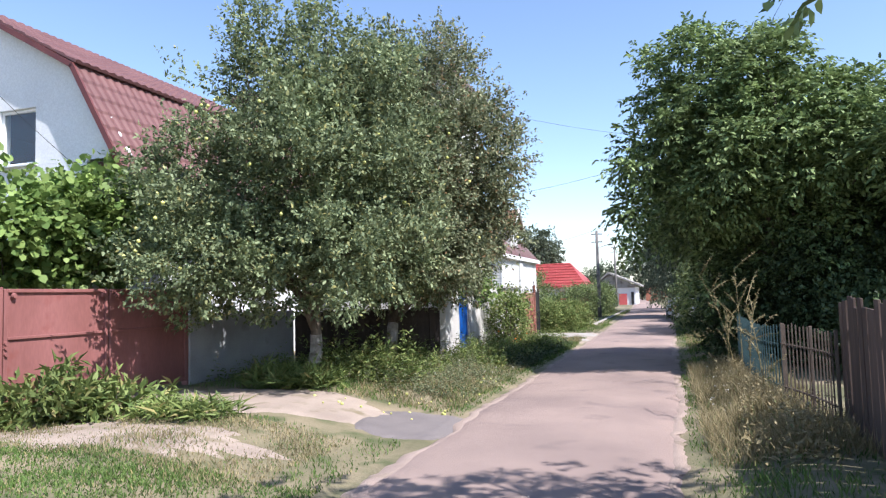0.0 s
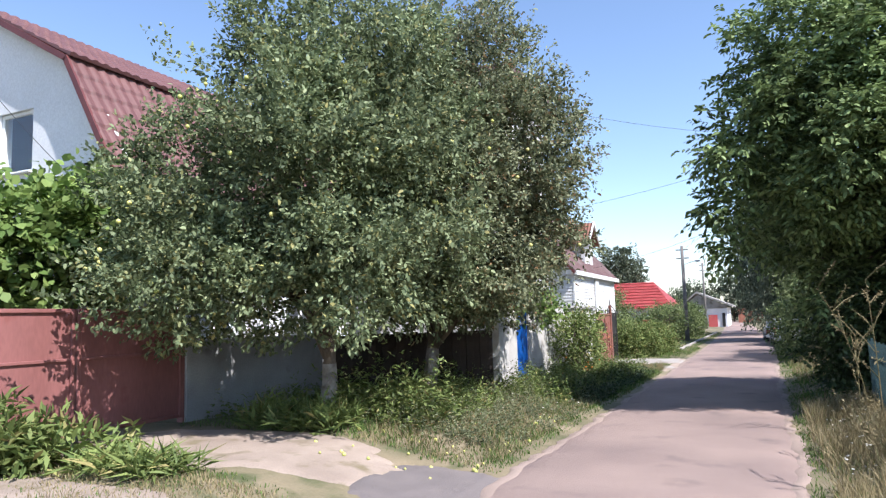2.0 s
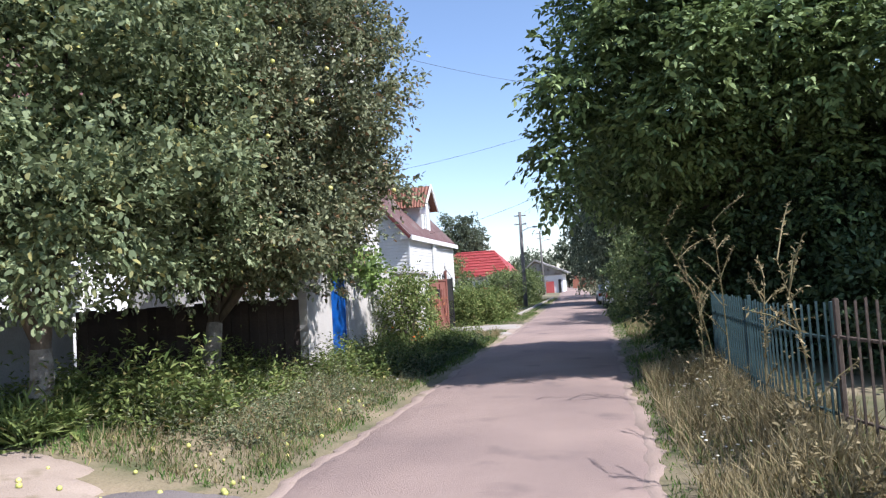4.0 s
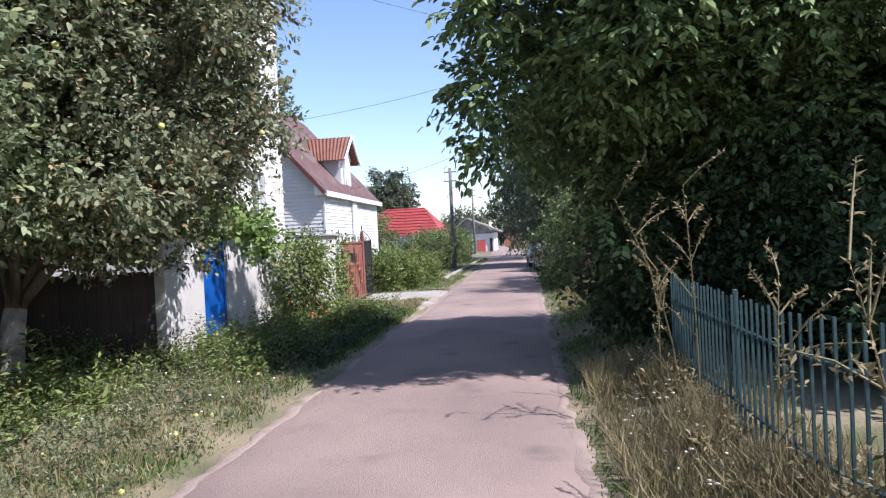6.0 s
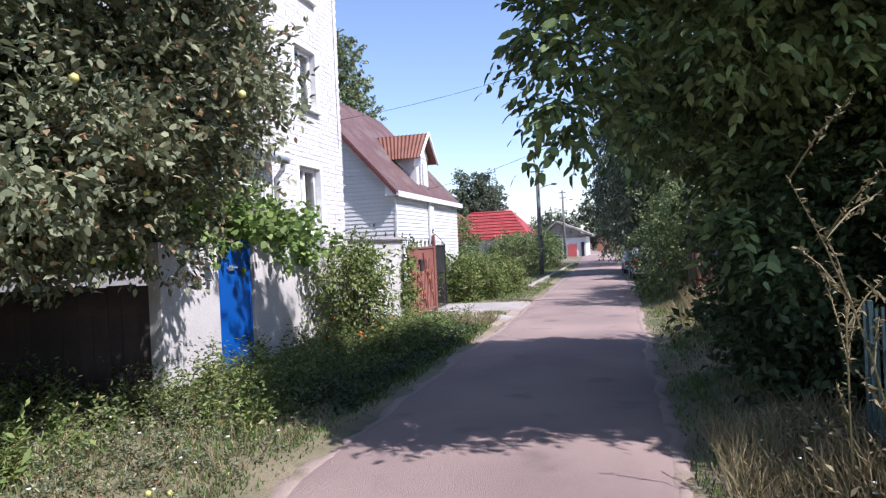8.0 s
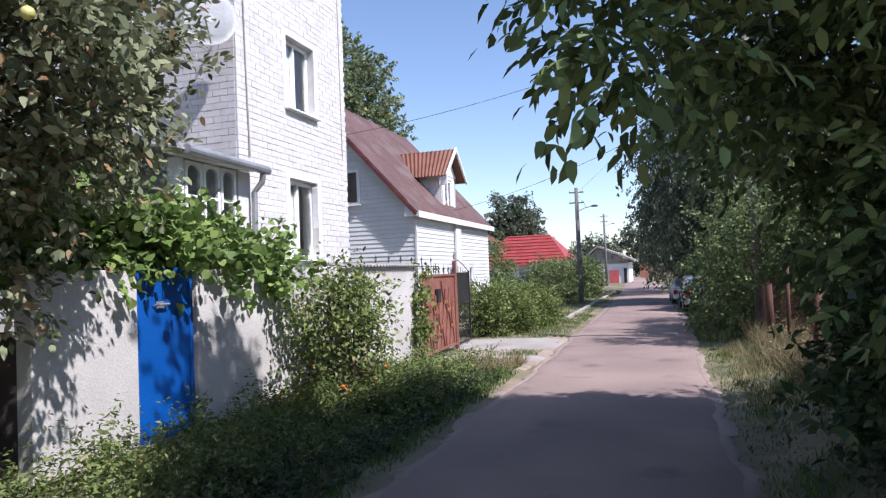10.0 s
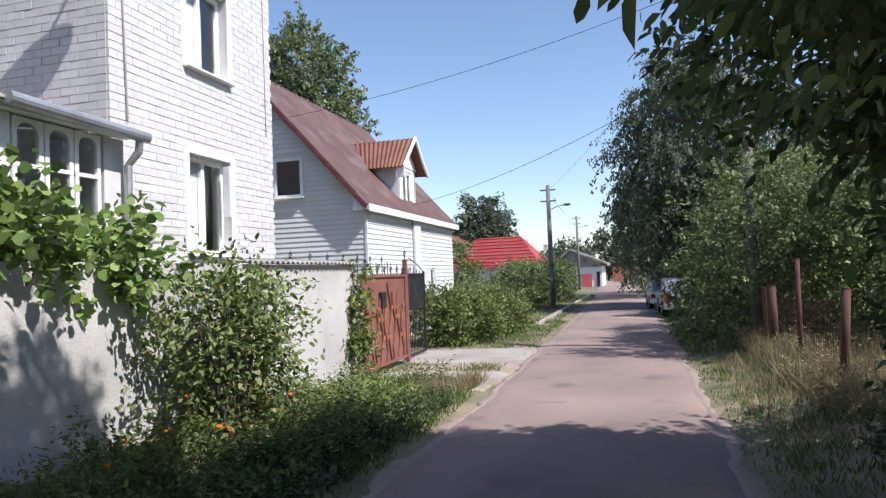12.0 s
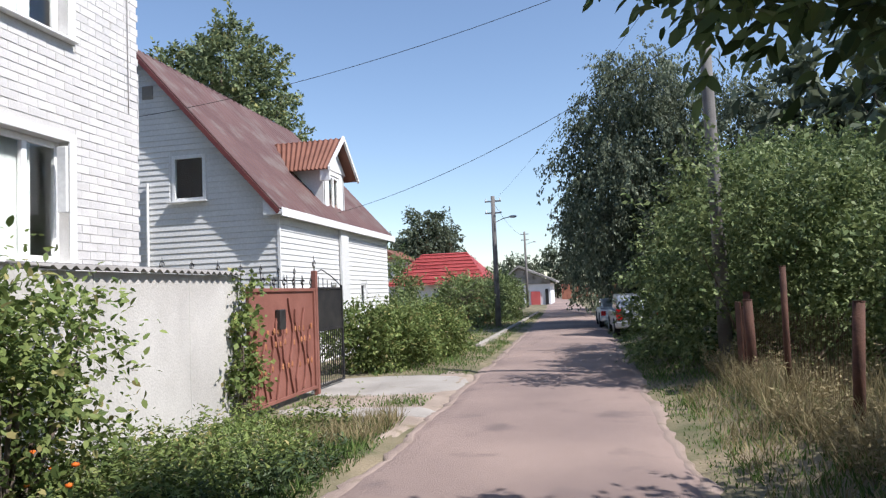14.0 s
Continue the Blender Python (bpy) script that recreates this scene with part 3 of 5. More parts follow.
part("open_sash", box((FX - 0.02, 22.36, 2.6), (FX + 0.1, 22.4, 3.34), 0.006), M["white"], th)
part("cable", tube([(FX + 0.02, 20.3, 8.45), (FX + 0.03, 20.28, 7.0), (FX + 0.02, 20.34, 5.0), (FX + 0.03, 20.38, 3.6)], 0.012), M["slate"], th)
part("cable", tube([(FX + 0.02, 23.55, 8.45), (FX + 0.025, 23.54, 6.0), (FX + 0.02, 23.56, 4.0)], 0.006), M["slate"], th)

# dish on the corner of the tall house
ds = holder("satellite_dish", "white satellite dish on a wall bracket", "satellite dish", (-6.62, 19.92, 5.5), 25)
bm = bmesh.new()
rings = []
for r in range(6):
    rr = 0.075 * r + 0.003
    rings.append([bm.verts.new((rr * math.cos(2 * math.pi * s / 24), -0.25 + 0.3 * rr * rr, rr * math.sin(2 * math.pi * s / 24))) for s in range(24)])
for a, b in zip(rings, rings[1:]):
    for s in range(24):
        bm.faces.new((a[s], a[(s + 1) % 24], b[(s + 1) % 24], b[s]))
bmesh.ops.solidify(bm, geom=bm.faces[:], thickness=0.01)
part("bowl", bm, M["white"], ds, smooth=True)
part("bracket", tube([(0, -0.24, 0), (0, -0.05, -0.1), (0, 0.18, -0.1)], 0.02), M["zinc"], ds)
part("arm", tube([(0, -0.24, -0.36), (0, -0.6, -0.12)], 0.012), M["zinc"], ds)

# veranda on the tall house
ve = holder("veranda", "glazed white veranda with arched panes and a tin roof", "veranda")
VX, V0, V1, VZ = -6.2, 18.5, 20.1, 3.3
part("wall", box((-9.6, V0 + 0.003, 0.2), (VX, V1, 2.25)), M["brick_joined"], ve)
part("corner_post", box((VX - 0.14, V0, 2.253), (VX, V0 + 0.14, VZ), 0.006), M["white"], ve)
part("corner_post", box((VX - 0.2, V1 - 0.3, 2.253), (VX, V1, VZ), 0.006), M["brick_joined"], ve)
def arched(parent, facing, plane, u0, u1, z0, z1):
    """A window bay with an arched head."""
    n = 10
    arch = [(u0 + 0.05, z1)]
    pts = [(u0 + 0.05, z1 - 0.14)]
    for k in range(n + 1):
        a = math.pi * (1 - k / n)
        pts.append(((u0 + u1) / 2 + (u1 - u0 - 0.1) / 2 * math.cos(a), z1 - 0.14 + 0.1 * math.sin(a)))
    head = [(u0, z1), (u0, z0), (u0 + 0.05, z0)] + pts[1:] + [(u1 - 0.05, z0), (u1, z0), (u1, z1)]
    ax = "x" if facing == "x" else "y"
    o = part("window", prism(head, ax, plane - 0.05 if facing == "x" else plane, plane if facing == "x" else plane + 0.05), M["white"], parent)
    gl_box = ((plane - 0.035, u0 + 0.03, z0), (plane - 0.025, u1 - 0.03, z1 - 0.02)) if facing == "x" else ((u0 + 0.03, plane + 0.025, z0), (u1 - 0.03, plane + 0.035, z1 - 0.02))
    part("pane", box(*gl_box), M["glass"], o)
    bar = ((plane - 0.05, u0, z0 + 0.55), (plane + 0.004, u1, z0 + 0.59)) if facing == "x" else ((u0, plane - 0.004, z0 + 0.55), (u1, plane + 0.05, z0 + 0.59))
    part("glazing_bar", box(*bar), M["white"], o)
for k in range(3):
    arched(ve, "x", VX, V0 + 0.16 + k * 0.37, V0 + 0.16 + (k + 1) * 0.37 - 0.02, 2.26, VZ - 0.02)
for k in range(6):
    arched(ve, "y", V0, VX - 0.16 - (k + 1) * 0.5 + 0.02, VX - 0.16 - k * 0.5, 2.26, VZ - 0.02)
part("roof", sheet((VX + 0.22, V0 - 0.25, VZ + 0.08), (VX + 0.22, V1, VZ + 0.08), (-9.7, V0 - 0.25, VZ + 0.62), (-9.7, V1, VZ + 0.62), 100, 6, wave_shape(1.85)), M["slate"], ve)
part("fascia", box((VX + 0.003, V0 - 0.2, VZ + 0.003), (VX + 0.12, V1, VZ + 0.07)), M["white"], ve)
part("gutter", tube([(VX + 0.24, V0 - 0.1, VZ + 0.06), (VX + 0.24, V1 + 0.1, VZ + 0.02)], 0.065, 12), M["zinc"], ve)
part("downpipe", tube([(VX + 0.24, V1 - 0.02, VZ + 0.02), (VX + 0.2, V1 - 0.0, VZ - 0.15), (VX + 0.09, V1 - 0.04, VZ - 0.3), (VX + 0.07, V1 - 0.04, 0.3)], 0.045, 10), M["zinc"], ve)

# house with siding and a dormer
h2 = holder("siding_house", "white siding house with a steep brown sheet roof", "house")
HX, HY, HB, EZ, RZ, RXX = -6.95, 29.2, 37.3, 3.4, 7.2, -10.25
g_win = (-9.43, -8.63, 3.75, 4.76)
part("core", wall_y(HY + 0.02, HY + 0.2, -13.5, HX - 0.02, 0, 3.3, []), M["siding"], h2)
part("core", prism([(-8.63, 3.303), (HX - 0.02, 3.303), (HX - 0.02, 3.5), (-8.63, 5.3)], "y", HY + 0.02, HY + 0.2), M["siding"], h2)
part("core", prism([(-8.633, 4.76), (-8.633, 5.3), (RXX, RZ - 0.1), (-13.5, 3.5), (-13.5, 3.303), (-9.43, 3.303), (-9.43, 4.76)], "y", HY + 0.02, HY + 0.2), M["siding"], h2)
part("core", box((-9.427, HY + 0.023, 3.303), (-8.636, HY + 0.2, 3.75)), M["siding"], h2)
part("core", wall_x(HX - 0.2, HX - 0.02, HY + 0.22, HB - 0.02, 0, EZ, [(34.55, 35.0, 1.0, 1.9), (32.2, 32.6, 1.0, 1.9)]), M["siding"], h2)
part("core", box((-13.5, HB - 0.2, 0), (HX - 0.203, HB - 0.02, EZ)), M["siding"], h2)
pitch = 0.125
def siding_board(name, lo_u, hi_u, z, plane, facing, parent):
    """One lap of siding: thicker at its lower edge."""
    prof = [(0, 0.0), (0.016, 0.0), (0.021, 0.01), (0.005, pitch), (0, pitch)]
    if facing == "y":
        bm = prism([(plane - a, z + b) for a, b in prof], "x", lo_u, hi_u)
    else:
        bm = prism([(plane + a, z + b) for a, b in prof], "y", lo_u, hi_u)
    return part(name, bm, M["siding"], parent)
k = 0
while k * pitch < RZ - 0.3:
    z = k * pitch
    r = HX - max(0.0, (z + pitch - 3.5)) / (RZ - 3.55) * (HX - RXX) if z + pitch > 3.5 else HX
    l = 2 * RXX - r if z + pitch > 3.5 else -13.5
    if z + pitch > g_win[2] and z < g_win[3]:
        siding_board("siding", l, g_win[0] - 0.06, z, HY + 0.02, "y", h2)
        siding_board("siding", g_win[1] + 0.06, r, z, HY + 0.02, "y", h2)
    elif r - l > 0.3:
        siding_board("siding", l, r, z, HY + 0.02, "y", h2)
    k += 1
for k in range(27):
    z = k * pitch
    cuts = [(HY + 0.03, HB)]
    for a, b, c, d in ((34.5, 35.05, 0.95, 1.95), (32.15, 32.65, 0.95, 1.95)):
        if z + pitch > c and z < d:
            cuts = [q for p, s in cuts for q in ((p, min(s, a)), (max(p, b), s)) if q[1] - q[0] > 0.05]
    for a, b in cuts:
        siding_board("siding", a, b, z, HX - 0.02, "x", h2)
part("corner_trim", box((HX - 0.05, HY - 0.012, 0), (HX + 0.015, HY + 0.028, 3.2), 0.004), M["white"], h2)
window_unit(h2, "y", HY - 0.02, g_win[0], g_win[1], g_win[2], g_win[3], (), 0.02, 0.075)
part("vent", boxes(((-10.12, HY - 0.015, 6.08), (-9.86, HY + 0.01, 6.38)), *[((-10.1, HY - 0.03, 6.1 + 0.04 * q), (-9.88, HY - 0.016, 6.12 + 0.04 * q)) for q in range(7)]), M["slate"], h2)
part("drain_pipe", tube([(-10.0, HY - 0.05, 4.2), (-10.0, HY - 0.05, 0.1)], 0.03), M["white"], h2)
for a, b in ((34.55, 35.0), (32.2, 32.6)):
    window_unit(h2, "x", HX, a, b, 1.0, 1.9, (), 0.04, 0.05)
ro = 0.14
slope = (RZ - 3.58) / (RXX - HX)
ex = HX + ro
ez = 3.58 + slope * (ex - HX)
rs = lambda u, v: 0.012 * math.sin(2 * math.pi * u * 9 / 0.3) + 0.006 * noise.noise((u * 20, v * 6, 0))
part("roof", sheet((ex, HY - 0.24, ez), (ex, HB + 0.3, ez), (RXX, HY - 0.24, RZ + 0.05), (RXX, HB + 0.3, RZ + 0.05), 200, 14, rs, 0.05), M["roof_brown"], h2)
part("roof", sheet((2 * RXX - ex, HY - 0.24, ez), (2 * RXX - ex, HB + 0.3, ez), (RXX, HY - 0.24, RZ + 0.05), (RXX, HB + 0.3, RZ + 0.05), 20, 6, lambda u, v: 0.0, 0.05), M["roof_brown"], h2)
barge(h2, [(ex, ez - 0.05), (RXX, RZ), (2 * RXX - ex, ez - 0.05)], 0.09, HY - 0.27, HY - 0.243, M["trim_red"])
part("soffit", box((HX + 0.01, HY - 0.24, ez - 0.12), (ex + 0.02, HB + 0.3, ez - 0.07)), M["white"], h2)
part("fascia", box((ex + 0.023, HY - 0.24, ez - 0.16), (ex + 0.05, HB + 0.3, ez + 0.02), 0.004), M["white"], h2)
part("eave_box", prism([(ex + 0.05, ez - 0.12), (HX - 0.25, ez - 0.12), (HX - 0.25, ez + 0.33), (ex + 0.02, ez - 0.06)], "y", HY - 0.23, HY - 0.02), M["white"], h2)
part("pilaster", box((HX + 0.02, 32.75, 0.0), (HX + 0.09, 33.3, ez - 0.123), 0.006), M["siding"], h2)
# dormer
dm = part("dormer", wall_x(-7.45, -7.3, 32.75, 34.25, 3.5, 4.98, [(33.1, 33.9, 3.75, 4.85)]), M["white"], h2)
part("cheek", prism([(-7.3, 3.45), (-7.3, 4.98), (-8.55, 4.98)], "y", 32.7, 32.8), M["siding"], dm)
part("cheek", prism([(-7.3, 3.45), (-7.3, 4.98), (-8.55, 4.98)], "y", 34.2, 34.3), M["siding"], dm)
part("gable_board", prism([(32.6, 4.98), (34.4, 4.98), (33.5, 5.72)], "x", -7.4, -7.28), M["white"], dm)
window_unit(dm, "x", -7.28, 33.1, 33.9, 3.76, 4.84, (0.5,), 0.04, 0.07)
part("dormer_roof", sheet((-7.0, 32.35, 4.86), (-8.7, 32.35, 4.86), (-7.0, 33.5, 5.88), (-9.35, 33.5, 5.88), 130, 4, wave_shape(2.1, 0.14, 0.02), 0.03), M["roof_orange"], dm)
part("dormer_roof", sheet((-7.0, 34.65, 4.86), (-8.7, 34.65, 4.86), (-7.0, 33.5, 5.88), (-9.35, 33.5, 5.88), 130, 4, wave_shape(2.1, 0.14, 0.02), 0.03), M["roof_orange"], dm)
part("verge", prism([(32.33, 4.8), (32.33, 4.9), (33.5, 5.93), (34.67, 4.9), (34.67, 4.8), (33.5, 5.8)], "x", -7.02, -6.96), M["white"], dm)
part("bracket", box((-7.28, 32.4, 4.55), (-7.0, 32.46, 4.84), 0.01), M["white"], dm)

# ornate brown gate, black wicket
og = holder("brown_metal_gate", "red-brown sheet metal gate with forged vines, standing open", "gate")
part("sheet", box((-5.01, 23.93, 0.12), (-4.985, 26.15, 1.7), 0.004), M["rust_gate"], og)
part("frame", boxes(((-4.984, 23.93, 0.12), (-4.955, 23.98, 1.7)), ((-4.984, 26.09, 0.12), (-4.955, 26.15, 1.7)), ((-4.984, 23.981, 1.65), (-4.957, 26.089, 1.7)), ((-4.984, 23.981, 0.12), (-4.957, 26.089, 0.17)), bevel=0.004), M["rust_gate"], og)
rnd = random.Random(4)
for k in range(9):
    y0 = 24.1 + k * 0.22
    pts = [(-4.965, y0 + 0.07 * math.sin(j * 1.1 + k * 1.7), 0.2 + j * 0.17 + rnd.uniform(-0.02, 0.02)) for j in range(rnd.randint(6, 9))]
    part("forged_vine", tube(pts, 0.017, 5), M["rust_gate"], og)
    for j in (2, 4, 5):
        p = pts[j]
        bm = bmesh.new()
        bmesh.ops.create_icosphere(bm, subdivisions=1, radius=0.035, matrix=pose(p[0] + 0.012, p[1] + 0.05, p[2] + 0.05) @ Matrix.Diagonal((0.35, 1.0, 1.5, 1)))
        part("forged_leaf", bm, M["pallet"], og, "copper-tinted forged leaf")
part("mailbox", box((-4.98, 24.72, 1.12), (-4.9, 24.9, 1.4), 0.01), M["metal"], og)
part("post", box((-5.03, 26.16, 0.0), (-4.95, 26.24, 1.98), 0.006), M["rust_gate"], og)
def finial(parent, x, y, z, s=1.0):
    pts = [(x, y + 0.05 * s * math.cos(a) , z + 0.09 * s + 0.05 * s * math.sin(a)) for a in [q * 0.7 for q in range(9)]]
    bm = tube(pts, 0.008, 5)
    add_tube(bm, [(x, y, z), (x, y, z + 0.2 * s)], [0.01, 0.003], 5)
    part("finial", bm, M["metal"], parent)
for k in range(7):
    finial(og, -4.98, 24.05 + k * 0.33, 1.7)
finial(og, -4.99, 26.2, 1.98, 1.2)
wk = holder("iron_wicket", "black wrought iron wicket with a sheet panel, ajar", "gate")
part("frame", boxes(((-5.12, 26.3, 0.06), (-5.085, 26.34, 1.72)), ((-5.12, 27.72, 0.06), (-5.085, 27.77, 1.76)), ((-5.118, 26.341, 0.98), (-5.088, 27.719, 1.02)), ((-5.118, 26.341, 0.06), (-5.088, 27.719, 0.1)), ((-5.118, 26.341, 1.68), (-5.088, 27.719, 1.72)), bevel=0.003), M["metal"], wk)
part("panel", box((-5.115, 26.342, 1.021), (-5.1, 27.718, 1.679)), M["metal"], wk)
bar = mesh_of("bar", tube([(0, 0, 0.1), (0, 0, 0.98)], 0.008, 5), M["metal"])
for k in range(13):
    o = new("bar", bar)
    o.parent, o.location = wk, (-5.103, 26.44 + k * 0.1, 0)
part("arch", tube([(-5.1, 26.32, 1.72), (-5.1, 26.5, 1.95), (-5.1, 26.8, 2.02), (-5.1, 27.3, 1.9), (-5.1, 27.74, 1.74)], 0.01, 5), M["metal"], wk)
for k in range(6):
    part("top_bar", tube([(-5.1, 26.45 + k * 0.2, 1.72), (-5.1, 26.45 + k * 0.2, 1.93 - 0.03 * k)], 0.007, 5), M["metal"], wk)
fr = holder("spiked_fence", "black iron railing with forged ornaments above the wall", "fence")
part("rail", tube([(-6.3, 24.0, 1.9), (-6.3, 28.9, 1.9)], 0.012, 5), M["metal"], fr)
part("rail", tube([(-6.3, 24.0, 1.5), (-6.3, 28.9, 1.5)], 0.012, 5), M["metal"], fr)
for k in range(14):
    part("picket", tube([(-6.3, 24.1 + k * 0.36, 0.0), (-6.3, 24.1 + k * 0.36, 2.0)], 0.009, 5), M["metal"], fr)
    if k % 2 == 0:
        finial(fr, -6.3, 24.1 + k * 0.36, 1.98)

# far houses
rh = holder("red_roof_house", "low white house with a bright red hipped tile roof", "house")
bm = prism([(-13.4, 0), (-7.3, 0), (-7.3, 2.3), (-13.4, 2.3)], "y", 60.5, 68)
part("wall", bm, M["house_white"], rh)
bm = bmesh.new()
c = [bm.verts.new(p) for p in ((-13.9, 60, 2.1), (-6.8, 60, 2.1), (-6.8, 68.5, 2.1), (-13.9, 68.5, 2.1))]
t = [bm.verts.new(p) for p in ((-11.9, 63.6, 4.35), (-8.7, 63.6, 4.35))]
for f in ((c[0], c[1], t[1], t[0]), (c[1], c[2], t[1]), (c[2], c[3], t[0], t[1]), (c[3], c[0], t[0])):
    bm.faces.new(f)
bmesh.ops.solidify(bm, geom=bm.faces[:], thickness=0.1)
part("roof", bm, M["roof_bright"], rh)
for y in range(9):
    f = (y + 0.5) / 9
    part("roof_batten", tube([(-13.9 + 2.0 * f, 60 + 3.6 * f - 0.02, 2.14 + 2.25 * f), (-6.8 - 1.9 * f, 60 + 3.6 * f - 0.02, 2.14 + 2.25 * f)], 0.04, 5), M["roof_bright"], rh)
window_unit(rh, "y", 60.4, -10.6, -9.6, 0.9, 1.9, (0.5,), 0.02, 0.08)
window_unit(rh, "y", 60.4, -12.6, -11.6, 0.9, 1.9, (0.5,), 0.02, 0.08)
part("chimney_house", box((-14.6, 62, 0), (-13.45, 66, 4.1)), M["house_white"], rh)
part("side_roof", prism([(-15.2, 4.0), (-14.2, 4.75), (-12.9, 4.0)], "y", 61.6, 66.4), M["roof_orange"], rh)
gh = holder("grey_roof_house", "white house with a grey slate roof and a red garage door", "house")
part("wall", box((-8.6, 83, -0.6), (-3.9, 92, 2.1)), M["house_white"], gh)
part("roof", prism([(-9.2, 2.0), (-6.9, 3.9), (-3.3, 2.3), (-3.3, 2.1), (-6.9, 3.7), (-9.2, 1.8)], "y", 82.6, 92.5), M["slate"], gh)
part("gable", prism([(-8.6, 2.0), (-6.9, 3.6), (-3.9, 2.3), (-3.9, 2.0)], "y", 82.9, 83.2), M["slate"], gh)
part("garage_door", box((-5.8, 82.9, -0.6), (-4.9, 83.0, 1.3)), M["roof_bright"], gh, "red garage door")
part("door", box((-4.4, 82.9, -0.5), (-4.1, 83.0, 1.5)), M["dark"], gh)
plain_box("wall_brick_far", (-3.6, 108, -0.3), (6.0, 108.4, 2.0), M["brick_red"], "red brick wall at the lane's far end", "wall")

# ---- foliage ----
def leaf_mesh(name, base, way, size, aspect, material, rng, fold=0.25, up=0.5, full=False):
    """Folded leaves from base points, directions and sizes; full ones have a rounded outline of six points."""
    n = len(base)
    way = way / np.maximum(np.linalg.norm(way, axis=1, keepdims=True), 1e-6)
    nr = rng.normal(size=(n, 3))
    nr[:, 2] += up * 3.0
    side = np.cross(way, nr)
    side /= np.maximum(np.linalg.norm(side, axis=1, keepdims=True), 1e-6)
    nrm = np.cross(side, way)
    s = size[:, None]
    q = 6 if full else 4
    rim = ((0.28, 0.46), (0.68, 0.4)) if full else ((0.45, 0.5),)
    v = np.empty((n, q, 3))
    v[:, 0] = base
    for k, (along, half) in enumerate(rim):
        mid = base + way * s * along + nrm * s * fold * 0.35 * (1 - 0.5 * k)
        v[:, 1 + k] = mid + side * s * aspect * half
        v[:, q - 1 - k] = mid - side * s * aspect * half
    v[:, q // 2] = base + way * s - nrm * s * fold * 0.4
    me = bpy.data.meshes.new(name)
    me.vertices.add(n * q)
    me.vertices.foreach_set("co", v.reshape(-1))
    me.loops.add(n * q)
    me.loops.foreach_set("vertex_index", np.arange(n * q, dtype=np.int32))
    me.polygons.add(n)
    me.polygons.foreach_set("loop_start", np.arange(0, n * q, q, dtype=np.int32))
    me.update(calc_edges=True)
    me.materials.append(material)
    return me


def twig_points(blobs, count, rng, shell=0.5, lumps=0.25, gap=0.0):
    """Twigs in separate sprays near the skin of overlapping ellipsoids, with gaps between the sprays."""
    B0 = np.array(blobs, dtype=float)
    vol = (B0[:, 3] * B0[:, 4] * B0[:, 5]) ** (2 / 3)
    mean = float(np.median(B0[:, 3:6].min(axis=1)))
    gap = gap or max(0.12, min(0.5, 0.34 * mean))
    nc = max(len(blobs) * 30, min(6000, int(30 * vol.sum() / gap ** 2)))
    pick = rng.choice(len(blobs), size=nc, p=vol / vol.sum())
    B = B0[pick]
    d = rng.normal(size=(nc, 3))
    d /= np.linalg.norm(d, axis=1, keepdims=True)
    ph = np.sin(d[:, 0] * 5.1 + pick * 2.3) * np.sin(d[:, 1] * 4.7 + pick) * np.sin(d[:, 2] * 5.3 + pick * 1.7)
    r = (shell + (1 - shell) * rng.random(nc) ** 0.4) * (1 + lumps * ph)
    c = B[:, :3] + d * r[:, None] * B[:, 3:6]
    own, used = [], {}
    for k in range(nc):
        cell = tuple(np.floor(c[k] / gap).astype(int))
        near_by = [used[(cell[0] + i, cell[1] + j, cell[2] + l)] for i in (-1, 0, 1) for j in (-1, 0, 1) for l in (-1, 0, 1) if (cell[0] + i, cell[1] + j, cell[2] + l) in used]
        if all(((c[k] - c[m]) ** 2).sum() > gap * gap for m in near_by):
            used[cell] = k
            own.append(k)
    own = np.array(own)
    heavy = 0.35 + rng.random(len(own)) ** 1.5
    sel = own[rng.choice(len(own), size=count, p=heavy / heavy.sum())]
    off = rng.normal(size=(count, 3)) * gap * np.array((0.3, 0.3, 0.2))
    way = off / np.maximum(np.linalg.norm(off, axis=1, keepdims=True), 1e-6) * 0.65 + d[sel] * 0.6
    return c[sel] + off, way


